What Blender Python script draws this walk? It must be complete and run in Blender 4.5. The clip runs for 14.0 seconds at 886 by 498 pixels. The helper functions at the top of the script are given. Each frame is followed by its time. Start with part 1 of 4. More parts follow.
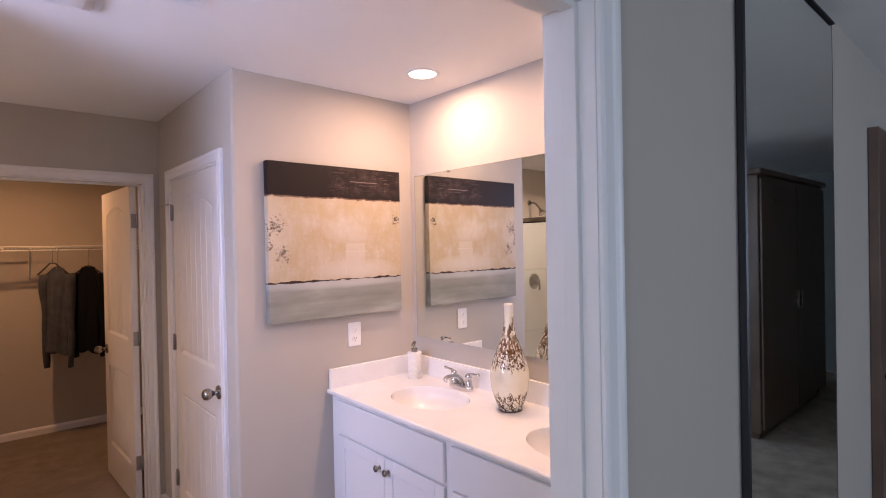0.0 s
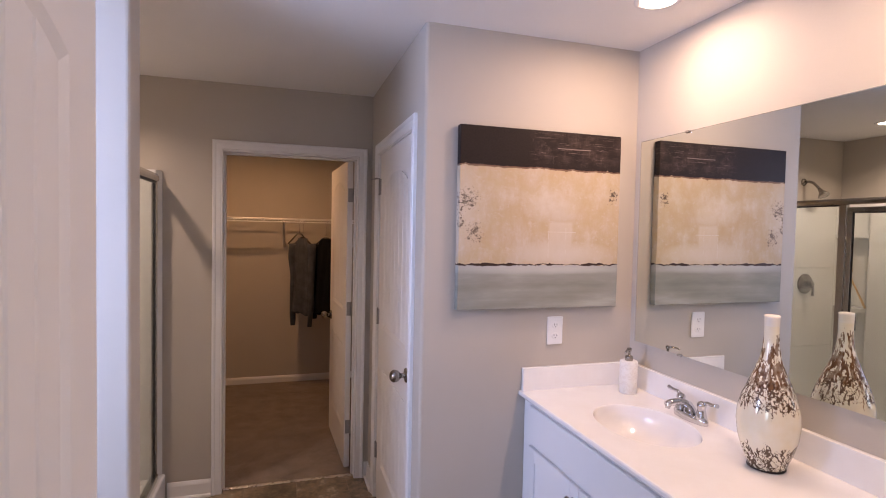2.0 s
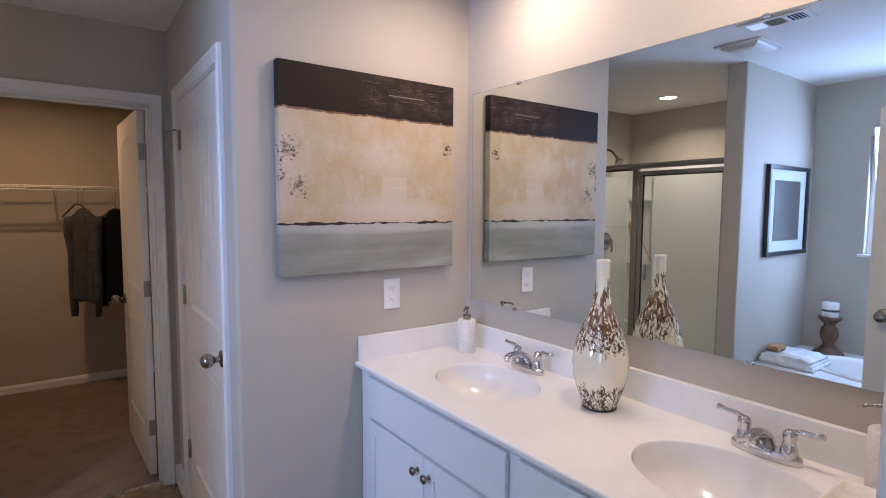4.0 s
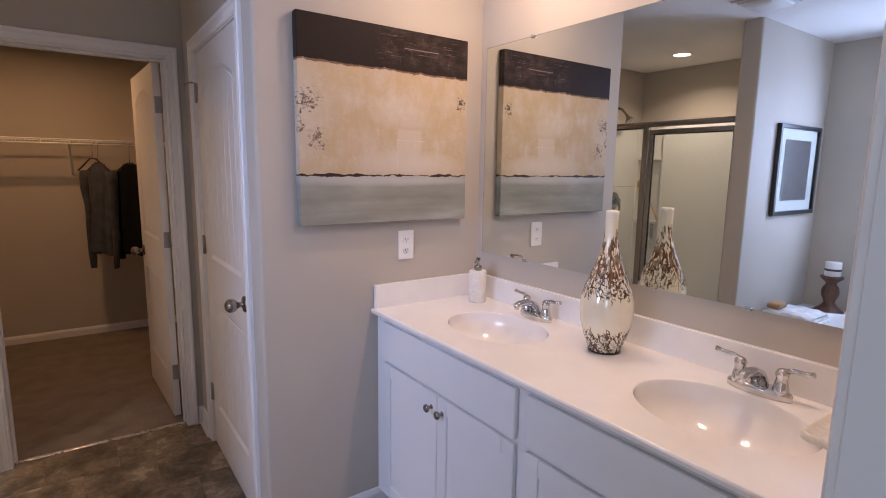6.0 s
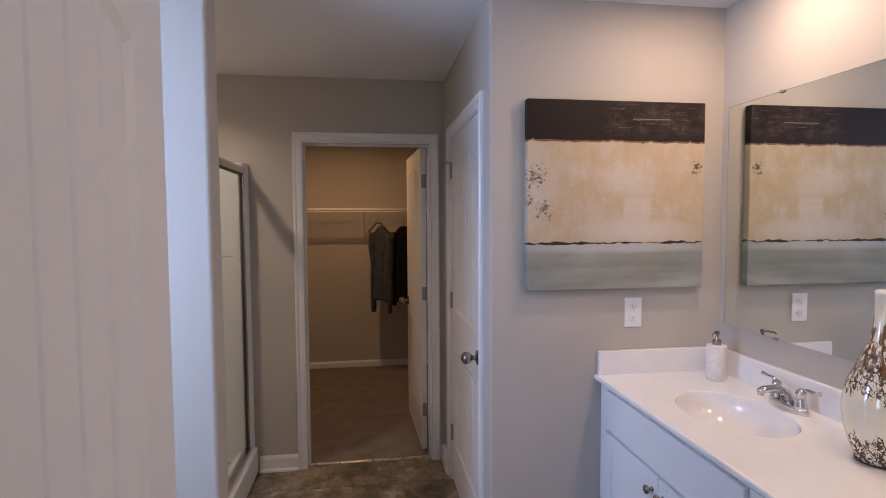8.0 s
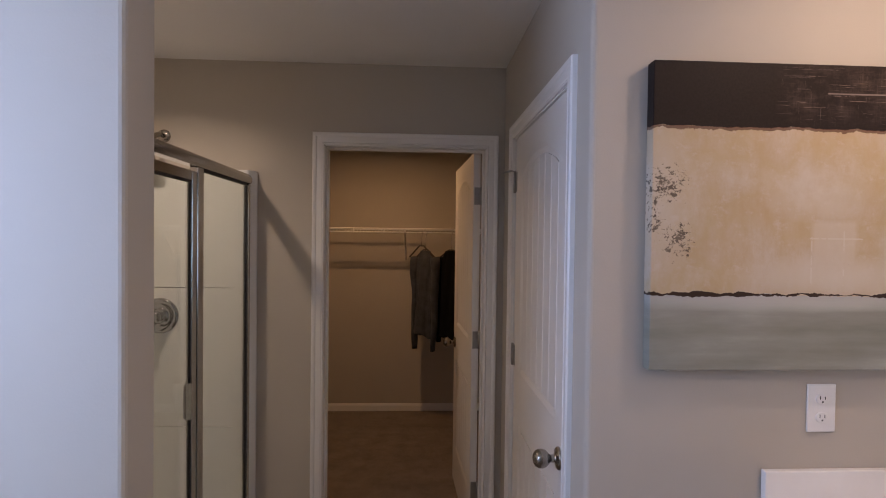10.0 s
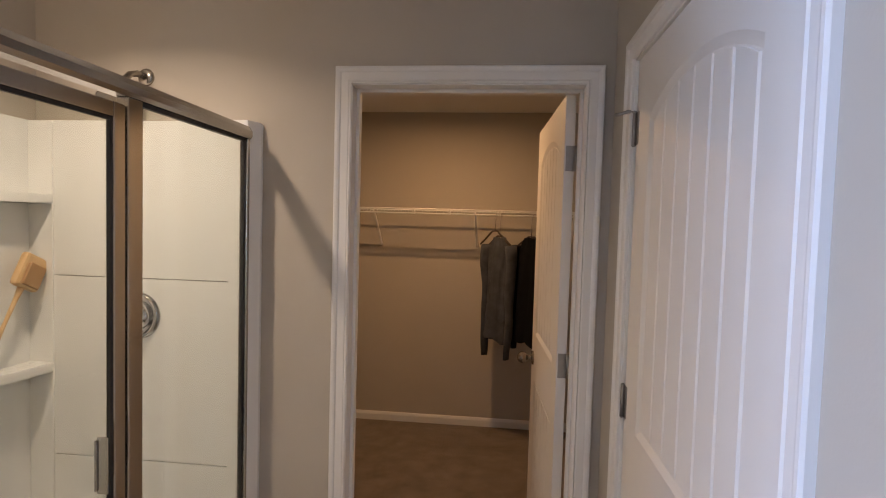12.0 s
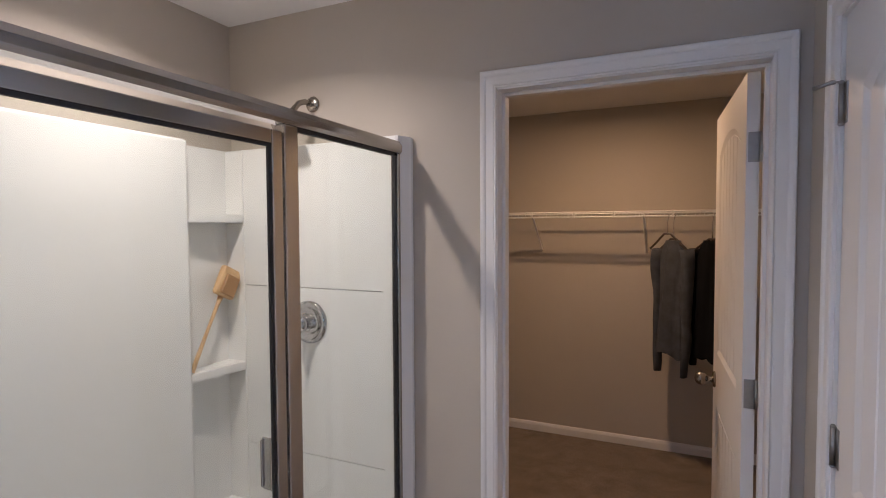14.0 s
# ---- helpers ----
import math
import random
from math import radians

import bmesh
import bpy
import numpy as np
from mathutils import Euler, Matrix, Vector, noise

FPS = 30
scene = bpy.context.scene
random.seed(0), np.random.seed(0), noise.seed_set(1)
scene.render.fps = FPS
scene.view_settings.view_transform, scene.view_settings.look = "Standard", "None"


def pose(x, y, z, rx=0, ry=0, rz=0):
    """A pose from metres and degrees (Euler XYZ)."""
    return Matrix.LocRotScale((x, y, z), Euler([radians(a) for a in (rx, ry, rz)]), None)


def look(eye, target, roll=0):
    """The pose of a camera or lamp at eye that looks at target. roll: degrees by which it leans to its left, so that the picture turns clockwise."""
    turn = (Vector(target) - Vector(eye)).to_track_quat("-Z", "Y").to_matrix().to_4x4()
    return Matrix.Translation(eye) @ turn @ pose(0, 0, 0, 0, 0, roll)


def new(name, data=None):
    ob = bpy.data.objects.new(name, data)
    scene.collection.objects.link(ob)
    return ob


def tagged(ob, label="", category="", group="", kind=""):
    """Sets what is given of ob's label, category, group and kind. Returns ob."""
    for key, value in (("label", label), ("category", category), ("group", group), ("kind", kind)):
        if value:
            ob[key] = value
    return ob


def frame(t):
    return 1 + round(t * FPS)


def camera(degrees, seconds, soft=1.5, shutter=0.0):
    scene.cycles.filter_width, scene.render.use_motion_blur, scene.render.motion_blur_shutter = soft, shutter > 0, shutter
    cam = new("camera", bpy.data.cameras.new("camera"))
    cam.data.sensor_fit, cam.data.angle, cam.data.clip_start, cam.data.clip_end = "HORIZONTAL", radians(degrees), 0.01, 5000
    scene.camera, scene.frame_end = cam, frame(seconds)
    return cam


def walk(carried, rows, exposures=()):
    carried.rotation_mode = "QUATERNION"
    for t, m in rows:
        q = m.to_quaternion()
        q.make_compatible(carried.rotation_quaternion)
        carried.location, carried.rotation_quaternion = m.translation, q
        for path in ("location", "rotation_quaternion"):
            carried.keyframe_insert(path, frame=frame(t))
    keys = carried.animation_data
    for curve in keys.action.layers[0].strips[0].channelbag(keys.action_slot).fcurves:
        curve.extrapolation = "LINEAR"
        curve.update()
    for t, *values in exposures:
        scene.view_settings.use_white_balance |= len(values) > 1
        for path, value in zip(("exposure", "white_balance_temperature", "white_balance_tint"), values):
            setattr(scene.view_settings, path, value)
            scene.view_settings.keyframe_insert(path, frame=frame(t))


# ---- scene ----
cam = camera(80.6, 14.0, soft=1.0)
PATH = [
    (0, (0.491, 0.285, 1.631), (1.816, 1.783, 1.616), -1.1),
    (0.5, (0.592, 0.311, 1.623), (1.487, 2.099, 1.584), -0.7),
    (1, (0.698, 0.327, 1.617), (1.351, 2.216, 1.545), -0.5),
    (1.5, (0.743, 0.446, 1.61), (1.304, 2.365, 1.553), 0.4),
    (2, (0.793, 0.597, 1.607), (1.381, 2.507, 1.534), 1.2),
    (2.5, (0.837, 0.705, 1.591), (1.542, 2.573, 1.48), 1.4),
    (3, (0.884, 0.784, 1.577), (1.772, 2.572, 1.456), 1.0),
    (3.5, (0.891, 0.794, 1.565), (1.937, 2.494, 1.436), 0.6),
    (4, (0.871, 0.79, 1.528), (2.037, 2.407, 1.371), 0.3),
    (4.2, (0.86, 0.788, 1.535), (2.066, 2.371, 1.341), 0.4),
    (6.3, (0.794, 0.724, 1.495), (1.897, 2.361, 1.176), 0.6),
    (6.5, (0.79, 0.701, 1.495), (1.78, 2.413, 1.197), 0.7),
    (7, (0.81, 0.63, 1.495), (1.508, 2.487, 1.238), 1.0),
    (7.5, (0.829, 0.568, 1.509), (1.248, 2.515, 1.324), 0.2),
    (8, (0.857, 0.606, 1.563), (1.137, 2.583, 1.453), -0.3),
    (10.3, (0.916, 1.495, 1.594), (0.993, 3.493, 1.558), 0.9),
    (10.5, (0.922, 1.583, 1.581), (0.979, 3.581, 1.534), 1.0),
    (11, (0.904, 1.809, 1.586), (0.884, 3.807, 1.519), 1.2),
    (11.5, (0.929, 1.989, 1.571), (0.781, 3.982, 1.481), 1.5),
    (12, (0.97, 2.144, 1.572), (0.763, 4.131, 1.48), 1.6),
    (12.5, (0.948, 2.201, 1.584), (0.743, 4.189, 1.516), 1.1),
    (13, (0.924, 2.24, 1.577), (0.618, 4.215, 1.518), 0.3),
    (13.5, (0.954, 2.259, 1.589), (0.388, 4.177, 1.548), -0.6),
    (14, (1.014, 2.238, 1.585), (0.193, 4.059, 1.503), -0.3),
]
EXPOSURES = [(0.0, 0.13, 7600, 37),
             (1.0, 0.09, 7100, 29),
             (1.5, 0.06, 7150, 30),
             (2.0, -0.02, 7150, 30),
             (3.0, -0.05, 6400, 20),
             (4.0, -0.26, 6200, 18),
             (6.5, -0.33, 7250, 27),
             (7.5, -0.38, 7000, 23),
             (8.2, -0.44, 6650, 20),
             (10.4, -0.66, 7400, 23),
             (11.0, -0.03, 8200, 27),
             (11.5, 0.13, 7350, 18),
             (12.5, 0.26, 7000, 17),
             (13.5, 0.25, 6250, 16),
             (14.0, 0.3, 5750, 18)]
walk(cam, [(t, look(eye, target, roll)) for t, eye, target, roll in PATH], EXPOSURES)

# ---- world, daylight and lamps ----
world = bpy.data.worlds.new("world")
scene.world = world
world.use_nodes = True
wn = world.node_tree
sky = wn.nodes.new("ShaderNodeTexSky")
sky.sky_type, sky.sun_disc, sky.sun_elevation, sky.sun_rotation = "NISHITA", False, radians(40), radians(120)
wn.links.new(sky.outputs[0], wn.nodes["Background"].inputs[0])
wn.nodes["Background"].inputs[1].default_value = 0.10

WARM = (1.0, 0.78, 0.60)
WARM2 = (1.0, 0.845, 0.68)
CLOSET_WARM = (1.0, 0.61, 0.30)
DAY = (0.41, 0.595, 1.0)
SHADE_DAY = (0.40, 0.68, 0.97)


def area(name, m, w, h, watts, colour, shape="RECTANGLE", spread=180):
    d = bpy.data.lights.new(name, "AREA")
    d.shape, d.size, d.size_y, d.energy, d.color, d.spread = shape, w, h, watts, colour, radians(spread)
    ob = new(name, d)
    ob.matrix_world = m
    return ob


sun = bpy.data.lights.new("sun", "SUN")
sun.energy, sun.angle, sun.color = 2.0, radians(0.5), (1.0, 0.95, 0.88)
new("sun", sun).matrix_world = pose(0, 0, 6, 50, 0, 60)

CEIL = 2.438
area("tub_window_light", look((-0.80, 1.50, 1.65), (1.0, 1.5, 1.2)), 1.0, 0.9, 64, DAY)
area("bedroom_window_light", look((-2.63, -1.3, 1.5), (0.0, -1.3, 1.4)), 2.0, 1.5, 64, SHADE_DAY)
area("bedroom_side_window_light", look((3.4, -3.48, 1.5), (3.4, 0.0, 1.4)), 1.4, 1.4, 42, SHADE_DAY)


# flat LED lenses over the two basins, the shower and the closet
for cy, watts in ((2.18, 7.5), (1.34, 7.5)):
    area("vanity_can_light", pose(2.06, cy, CEIL - 0.012), 0.12, 0.12, watts, WARM, "DISK")
area("shower_can_light", pose(-0.235, 3.25, CEIL - 0.012), 0.075, 0.075, 8.3, WARM2, "DISK", 140)
area("closet_can_light", pose(0.62, 5.15, CEIL - 0.012), 0.06, 0.06, 12.5, CLOSET_WARM, "DISK", 174)


# ---- mesh helpers ----
def part(name, bm, material, parent=None, label=""):
    me = bpy.data.meshes.new(name)
    bmesh.ops.recalc_face_normals(bm, faces=bm.faces)
    bm.to_mesh(me)
    bm.free()
    me.materials.append(material)
    ob = new(name, me)
    ob.parent = parent
    if label:
        ob["label"] = label
    return ob


def thing(name, at, label, category, kind="", group="", rz=0):
    ob = new(name)
    ob.empty_display_size = 0.05
    ob.matrix_world = pose(*at, 0, 0, rz)
    return tagged(ob, label, category, group, kind)


def box(bm, x0, x1, y0, y1, z0, z1, bevel=0.0, seg=2):
    r = bmesh.ops.create_cube(bm, size=1.0)
    for v in r["verts"]:
        v.co = Vector(((x0 + x1) / 2 + v.co.x * (x1 - x0), (y0 + y1) / 2 + v.co.y * (y1 - y0), (z0 + z1) / 2 + v.co.z * (z1 - z0)))
    if bevel:
        edges = list({e for v in r["verts"] for e in v.link_edges})
        bmesh.ops.bevel(bm, geom=edges, offset=bevel, segments=seg, affect="EDGES", profile=0.5)
    return bm


def boxes(*rows, bevel=0.0):
    bm = bmesh.new()
    for r in rows:
        box(bm, *r, bevel=bevel)
    return bm


def lathe(bm, profile, seg=32, m=None, sx=1.0, sy=1.0, close=True):
    rings = []
    for r, z in profile:
        ring = []
        for i in range(seg):
            a = 2 * math.pi * i / seg
            co = Vector((r * sx * math.cos(a), r * sy * math.sin(a), z))
            ring.append(bm.verts.new(m @ co if m else co))
        rings.append(ring)
    for a, b in zip(rings, rings[1:]):
        for i in range(seg):
            f = bm.faces.new((a[i], a[(i + 1) % seg], b[(i + 1) % seg], b[i]))
            f.smooth = True
    if close:
        bm.faces.new(list(reversed(rings[0])))
        bm.faces.new(rings[-1])
    return bm


def tube(bm, pts, radii, seg=12, flat=1.0):
    pts = [Vector(p) for p in pts]
    if not isinstance(radii, (list, tuple)):
        radii = [radii] * len(pts)
    rings, side = [], None
    for i, p in enumerate(pts):
        d = (pts[min(i + 1, len(pts) - 1)] - pts[max(i - 1, 0)]).normalized()
        if side is None:
            side = d.cross(Vector((0, 0, 1)) if abs(d.z) < 0.9 else Vector((1, 0, 0))).normalized()
        side = (side - d * side.dot(d)).normalized()
        up = side.cross(d)
        rings.append([bm.verts.new(p + radii[i] * (math.cos(2 * math.pi * k / seg) * side + flat * math.sin(2 * math.pi * k / seg) * up)) for k in range(seg)])
    for a, b in zip(rings, rings[1:]):
        for i in range(seg):
            f = bm.faces.new((a[i], a[(i + 1) % seg], b[(i + 1) % seg], b[i]))
            f.smooth = True
    bm.faces.new(list(reversed(rings[0])))
    bm.faces.new(rings[-1])
    return bm


def prism(bm, poly, d0, d1, m=None):
    """poly: points (u, z); extruded along local y from d0 to d1."""
    a = [bm.verts.new(Vector((u, d0, z))) for u, z in poly]
    b = [bm.verts.new(Vector((u, d1, z))) for u, z in poly]
    bm.faces.new(a)
    bm.faces.new(list(reversed(b)))
    n = len(poly)
    for i in range(n):
        bm.faces.new((a[i], b[i], b[(i + 1) % n], a[(i + 1) % n]))
    if m:
        for v in a + b:
            v.co = m @ v.co
    return bm


def strip(bm, outer, inner, d0, d1):
    a = [bm.verts.new((u, d0, z)) for u, z in outer]
    b = [bm.verts.new((u, d1, z)) for u, z in inner]
    n = len(a)
    for i in range(n):
        bm.faces.new((a[i], a[(i + 1) % n], b[(i + 1) % n], b[i]))


# ---- materials ----
def nodes_of(name):
    m = bpy.data.materials.new(name)
    m.use_nodes = True
    t = m.node_tree
    return m, t, t.nodes["Principled BSDF"]


def node(t, kind, **values):
    n = t.nodes.new(kind)
    for k, v in values.items():
        if k in n.inputs:
            n.inputs[k].default_value = v
    return n


def coords(t, scale=(1, 1, 1), kind="Object"):
    c = t.nodes.new("ShaderNodeTexCoord")
    mp = t.nodes.new("ShaderNodeMapping")
    mp.inputs["Scale"].default_value = scale
    t.links.new(c.outputs[kind], mp.inputs[0])
    return mp.outputs[0]


def noise_of(t, vec, scale, detail=4.0, rough=0.55):
    n = node(t, "ShaderNodeTexNoise", Scale=scale, Detail=detail, Roughness=rough)
    t.links.new(vec, n.inputs["Vector"])
    return n.outputs["Fac"]


def ramp(t, fac, stops, interp="LINEAR"):
    r = t.nodes.new("ShaderNodeValToRGB")
    r.color_ramp.interpolation = interp
    e = r.color_ramp.elements
    while len(e) < len(stops):
        e.new(0.5)
    for el, (p, c) in zip(e, stops):
        el.position = p
        el.color = (*c, 1.0) if len(c) == 3 else c
    t.links.new(fac, r.inputs[0])
    return r.outputs[0]


def mixc(t, fac, a, b, mode="MIX"):
    n = t.nodes.new("ShaderNodeMix")
    n.data_type, n.blend_type = "RGBA", mode
    for sock, v in ((n.inputs[0], fac), (n.inputs[6], a), (n.inputs[7], b)):
        if isinstance(v, (int, float)):
            sock.default_value = v
        elif isinstance(v, tuple):
            sock.default_value = (*v, 1.0)
        else:
            t.links.new(v, sock)
    return n.outputs[2]


def maths(t, op, a, b=0.0, c=0.0, clamp=False):
    n = t.nodes.new("ShaderNodeMath")
    n.operation, n.use_clamp = op, clamp
    for sock, v in zip(n.inputs, (a, b, c)):
        if isinstance(v, (int, float)):
            sock.default_value = v
        else:
            t.links.new(v, sock)
    return n.outputs[0]


def bump(t, bsdf, height, strength=0.2, dist=0.002):
    b = node(t, "ShaderNodeBump", Strength=strength, Distance=dist)
    t.links.new(height, b.inputs["Height"])
    t.links.new(b.outputs[0], bsdf.inputs["Normal"])


def paint(name, col, rough=0.6, var=0.06, fine=260.0, strength=0.12, dist=0.0006, coat=0.0, spec=0.5):
    """Paint, plaster or moulded plastic: a little uneven in tone, sheen and surface."""
    m, t, b = nodes_of(name)
    v = coords(t)
    big = noise_of(t, v, 2.3, 5)
    small = noise_of(t, v, fine, 3)
    lo = tuple(c * (1 - var) for c in col)
    hi = tuple(min(1, c * (1 + var)) for c in col)
    t.links.new(ramp(t, big, [(0.3, lo), (0.7, hi)]), b.inputs["Base Color"])
    rr = maths(t, "MULTIPLY_ADD", big, 0.16, rough - 0.08)
    t.links.new(rr, b.inputs["Roughness"])
    b.inputs["Coat Weight"].default_value = coat
    b.inputs["Specular IOR Level"].default_value = spec
    bump(t, b, small, strength, dist)
    return m


def metal(name, col, rough, brushed=(1, 1, 1), var=0.1):
    m, t, b = nodes_of(name)
    v = coords(t, brushed)
    n = noise_of(t, v, 60, 4)
    b.inputs["Metallic"].default_value = 1.0
    t.links.new(ramp(t, n, [(0.3, tuple(c * (1 - var) for c in col)), (0.7, col)]), b.inputs["Base Color"])
    t.links.new(maths(t, "MULTIPLY_ADD", n, 0.12, max(0.02, rough - 0.06)), b.inputs["Roughness"])
    return m


WALL = paint("greige_wall_paint", (0.497, 0.450, 0.385), 0.62, 0.03, 180, 0.22, 0.0012, spec=0.35)
CEILING = paint("ceiling_paint", (0.80, 0.785, 0.765), 0.85, 0.02, 90, 0.35, 0.002, spec=0.2)
TRIM = paint("white_trim_paint", (0.80, 0.785, 0.76), 0.36, 0.02, 120, 0.10, 0.0005)
DOORP = paint("white_door_paint", (0.80, 0.775, 0.735), 0.48, 0.02, 300, 0.16, 0.0006)
CABINET = paint("white_cabinet_paint", (0.80, 0.80, 0.80), 0.33, 0.015, 150, 0.06, 0.0003)
ACRYLIC = paint("white_shower_acrylic", (0.82, 0.82, 0.80), 0.16, 0.012, 18, 0.03, 0.0006)
PLASTIC = paint("white_plastic", (0.82, 0.81, 0.79), 0.3, 0.01, 200, 0.02, 0.0003)
SOCKET = paint("dark_slot", (0.05, 0.05, 0.05), 0.5)
TUBM = paint("white_tub_acrylic", (0.84, 0.84, 0.84), 0.12, 0.01, 14, 0.02, 0.0005)
NICKEL = metal("satin_nickel", (0.38, 0.345, 0.305), 0.24)
CHROME = metal("chrome", (0.66, 0.66, 0.67), 0.06)
VALVEM = metal("polished_valve_chrome", (0.56, 0.56, 0.57), 0.10)
SHOWERMETAL = metal("brushed_nickel_frame", (0.54, 0.52, 0.495), 0.18, (0.06, 0.04, 0.04), 0.06)
HINGE = metal("satin_hinge_steel", (0.40, 0.385, 0.36), 0.36)
EDGEGLASS = paint("cut_glass_edge", (0.10, 0.115, 0.105), 0.25)
RUBBER = paint("black_gasket", (0.012, 0.012, 0.013), 0.5)
WIRE = paint("white_vinyl_wire", (0.84, 0.83, 0.80), 0.35)
THRESH = metal("worn_transition_strip", (0.74, 0.70, 0.64), 0.28)
CERAMIC = paint("ivory_ceramic", (0.80, 0.77, 0.70), 0.3, 0.05)
DARKWOOD = paint("dark_brown_wood", (0.15, 0.088, 0.063), 0.30, 0.3, 30, 0.2)
BLACKFRAME = paint("black_frame_lacquer", (0.015, 0.015, 0.017), 0.3, 0.1)
MATBOARD = paint("white_mat_board", (0.82, 0.82, 0.82), 0.7)
VENTM = paint("white_vent_enamel", (0.74, 0.74, 0.74), 0.4)
HANGERM = paint("dark_hanger_plastic", (0.05, 0.032, 0.022), 0.4)


def lamp_material(name, colour, strength):
    m, t, b = nodes_of(name)
    b.inputs["Emission Color"].default_value = (*colour, 1)
    b.inputs["Emission Strength"].default_value = strength
    return m


LENS = lamp_material("frosted_lens_glow", (1.0, 0.86, 0.68), 9.0)


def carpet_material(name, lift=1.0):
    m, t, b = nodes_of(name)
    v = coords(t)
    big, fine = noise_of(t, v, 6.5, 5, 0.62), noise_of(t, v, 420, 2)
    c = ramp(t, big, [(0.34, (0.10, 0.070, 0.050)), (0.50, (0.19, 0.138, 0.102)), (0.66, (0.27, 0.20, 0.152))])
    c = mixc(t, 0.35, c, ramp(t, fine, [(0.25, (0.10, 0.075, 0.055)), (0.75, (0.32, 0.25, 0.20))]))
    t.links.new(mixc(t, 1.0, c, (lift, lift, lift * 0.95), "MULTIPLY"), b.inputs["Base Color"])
    b.inputs["Roughness"].default_value = 0.95
    b.inputs["Sheen Weight"].default_value = 0.3
    bump(t, b, maths(t, "ADD", fine, maths(t, "MULTIPLY", big, 2.0)), 0.7, 0.008)
    return m


def tile_material():
    m, t, b = nodes_of("slate_look_vinyl_tile")
    info = t.nodes.new("ShaderNodeObjectInfo")
    tc = t.nodes.new("ShaderNodeTexCoord")
    add = t.nodes.new("ShaderNodeVectorMath")
    add.operation = "ADD"
    t.links.new(tc.outputs["Object"], add.inputs[0])
    comb = t.nodes.new("ShaderNodeCombineXYZ")
    for i, k in enumerate((37.0, 91.0, 13.0)):
        t.links.new(maths(t, "MULTIPLY", info.outputs["Random"], k), comb.inputs[i])
    t.links.new(comb.outputs[0], add.inputs[1])
    v = add.outputs[0]
    n1, n2 = noise_of(t, v, 7, 8, 0.68), noise_of(t, v, 26, 6, 0.72)
    c1 = ramp(t, n1, [(0.34, (0.030, 0.026, 0.020)), (0.43, (0.085, 0.072, 0.052)), (0.49, (0.15, 0.122, 0.084)), (0.535, (0.27, 0.20, 0.13)), (0.57, (0.18, 0.16, 0.125)), (0.64, (0.54, 0.45, 0.33))])
    c2 = ramp(t, n2, [(0.36, (0.055, 0.046, 0.036)), (0.52, (0.17, 0.135, 0.10)), (0.66, (0.36, 0.29, 0.21))])
    tone = maths(t, "MULTIPLY_ADD", info.outputs["Random"], 0.40, 0.95)
    c = mixc(t, 0.36, c1, c2)
    hsv = t.nodes.new("ShaderNodeHueSaturation")
    t.links.new(c, hsv.inputs["Color"])
    t.links.new(tone, hsv.inputs["Value"])
    t.links.new(hsv.outputs[0], b.inputs["Base Color"])
    t.links.new(maths(t, "MULTIPLY_ADD", n2, 0.3, 0.20), b.inputs["Roughness"])
    bump(t, b, maths(t, "ADD", n1, n2), 0.25, 0.0015)
    return m


def marble_material():
    m, t, b = nodes_of("cultured_marble")
    v = coords(t)
    n = noise_of(t, v, 6, 6, 0.65)
    t.links.new(ramp(t, n, [(0.3, (0.83, 0.80, 0.765)), (0.7, (0.88, 0.86, 0.835))]), b.inputs["Base Color"])
    b.inputs["Roughness"].default_value = 0.12
    b.inputs["Coat Weight"].default_value = 0.3
    return m


def stone_material():
    m, t, b = nodes_of("white_veined_marble")
    v = coords(t)
    n = noise_of(t, v, 26, 8, 0.7)
    w = maths(t, "ABSOLUTE", maths(t, "SUBTRACT", n, 0.5))
    t.links.new(ramp(t, w, [(0.0, (0.72, 0.67, 0.60)), (0.03, (0.79, 0.755, 0.70)), (0.2, (0.84, 0.815, 0.77))]), b.inputs["Base Color"])
    bump(t, b, noise_of(t, v, 120, 4, 0.6), 0.35, 0.0015)
    b.inputs["Roughness"].default_value = 0.35
    return m


def mirror_material():
    m, t, b = nodes_of("silvered_mirror")
    b.inputs["Metallic"].default_value = 1.0
    b.inputs["Base Color"].default_value = (0.80, 0.84, 0.82, 1)
    b.inputs["Roughness"].default_value = 0.008
    return m


def glass_material():
    m = bpy.data.materials.new("clear_glass_pane")
    m.use_nodes = True
    t = m.node_tree
    t.nodes.clear()
    out = t.nodes.new("ShaderNodeOutputMaterial")
    mix = t.nodes.new("ShaderNodeMixShader")
    tr = t.nodes.new("ShaderNodeBsdfTransparent")
    tr.inputs[0].default_value = (0.93, 0.95, 0.93, 1)
    gl = t.nodes.new("ShaderNodeBsdfGlossy")
    gl.inputs["Roughness"].default_value = 0.01
    lw = t.nodes.new("ShaderNodeLayerWeight")
    lw.inputs[0].default_value = 0.5
    gloss = maths(t, "MULTIPLY_ADD", maths(t, "POWER", lw.outputs["Facing"], 4.0), 0.55, 0.035)
    for a, k in ((gloss, 0), (tr.outputs[0], 1), (gl.outputs[0], 2)):
        t.links.new(a, mix.inputs[k])
    t.links.new(mix.outputs[0], out.inputs[0])
    return m


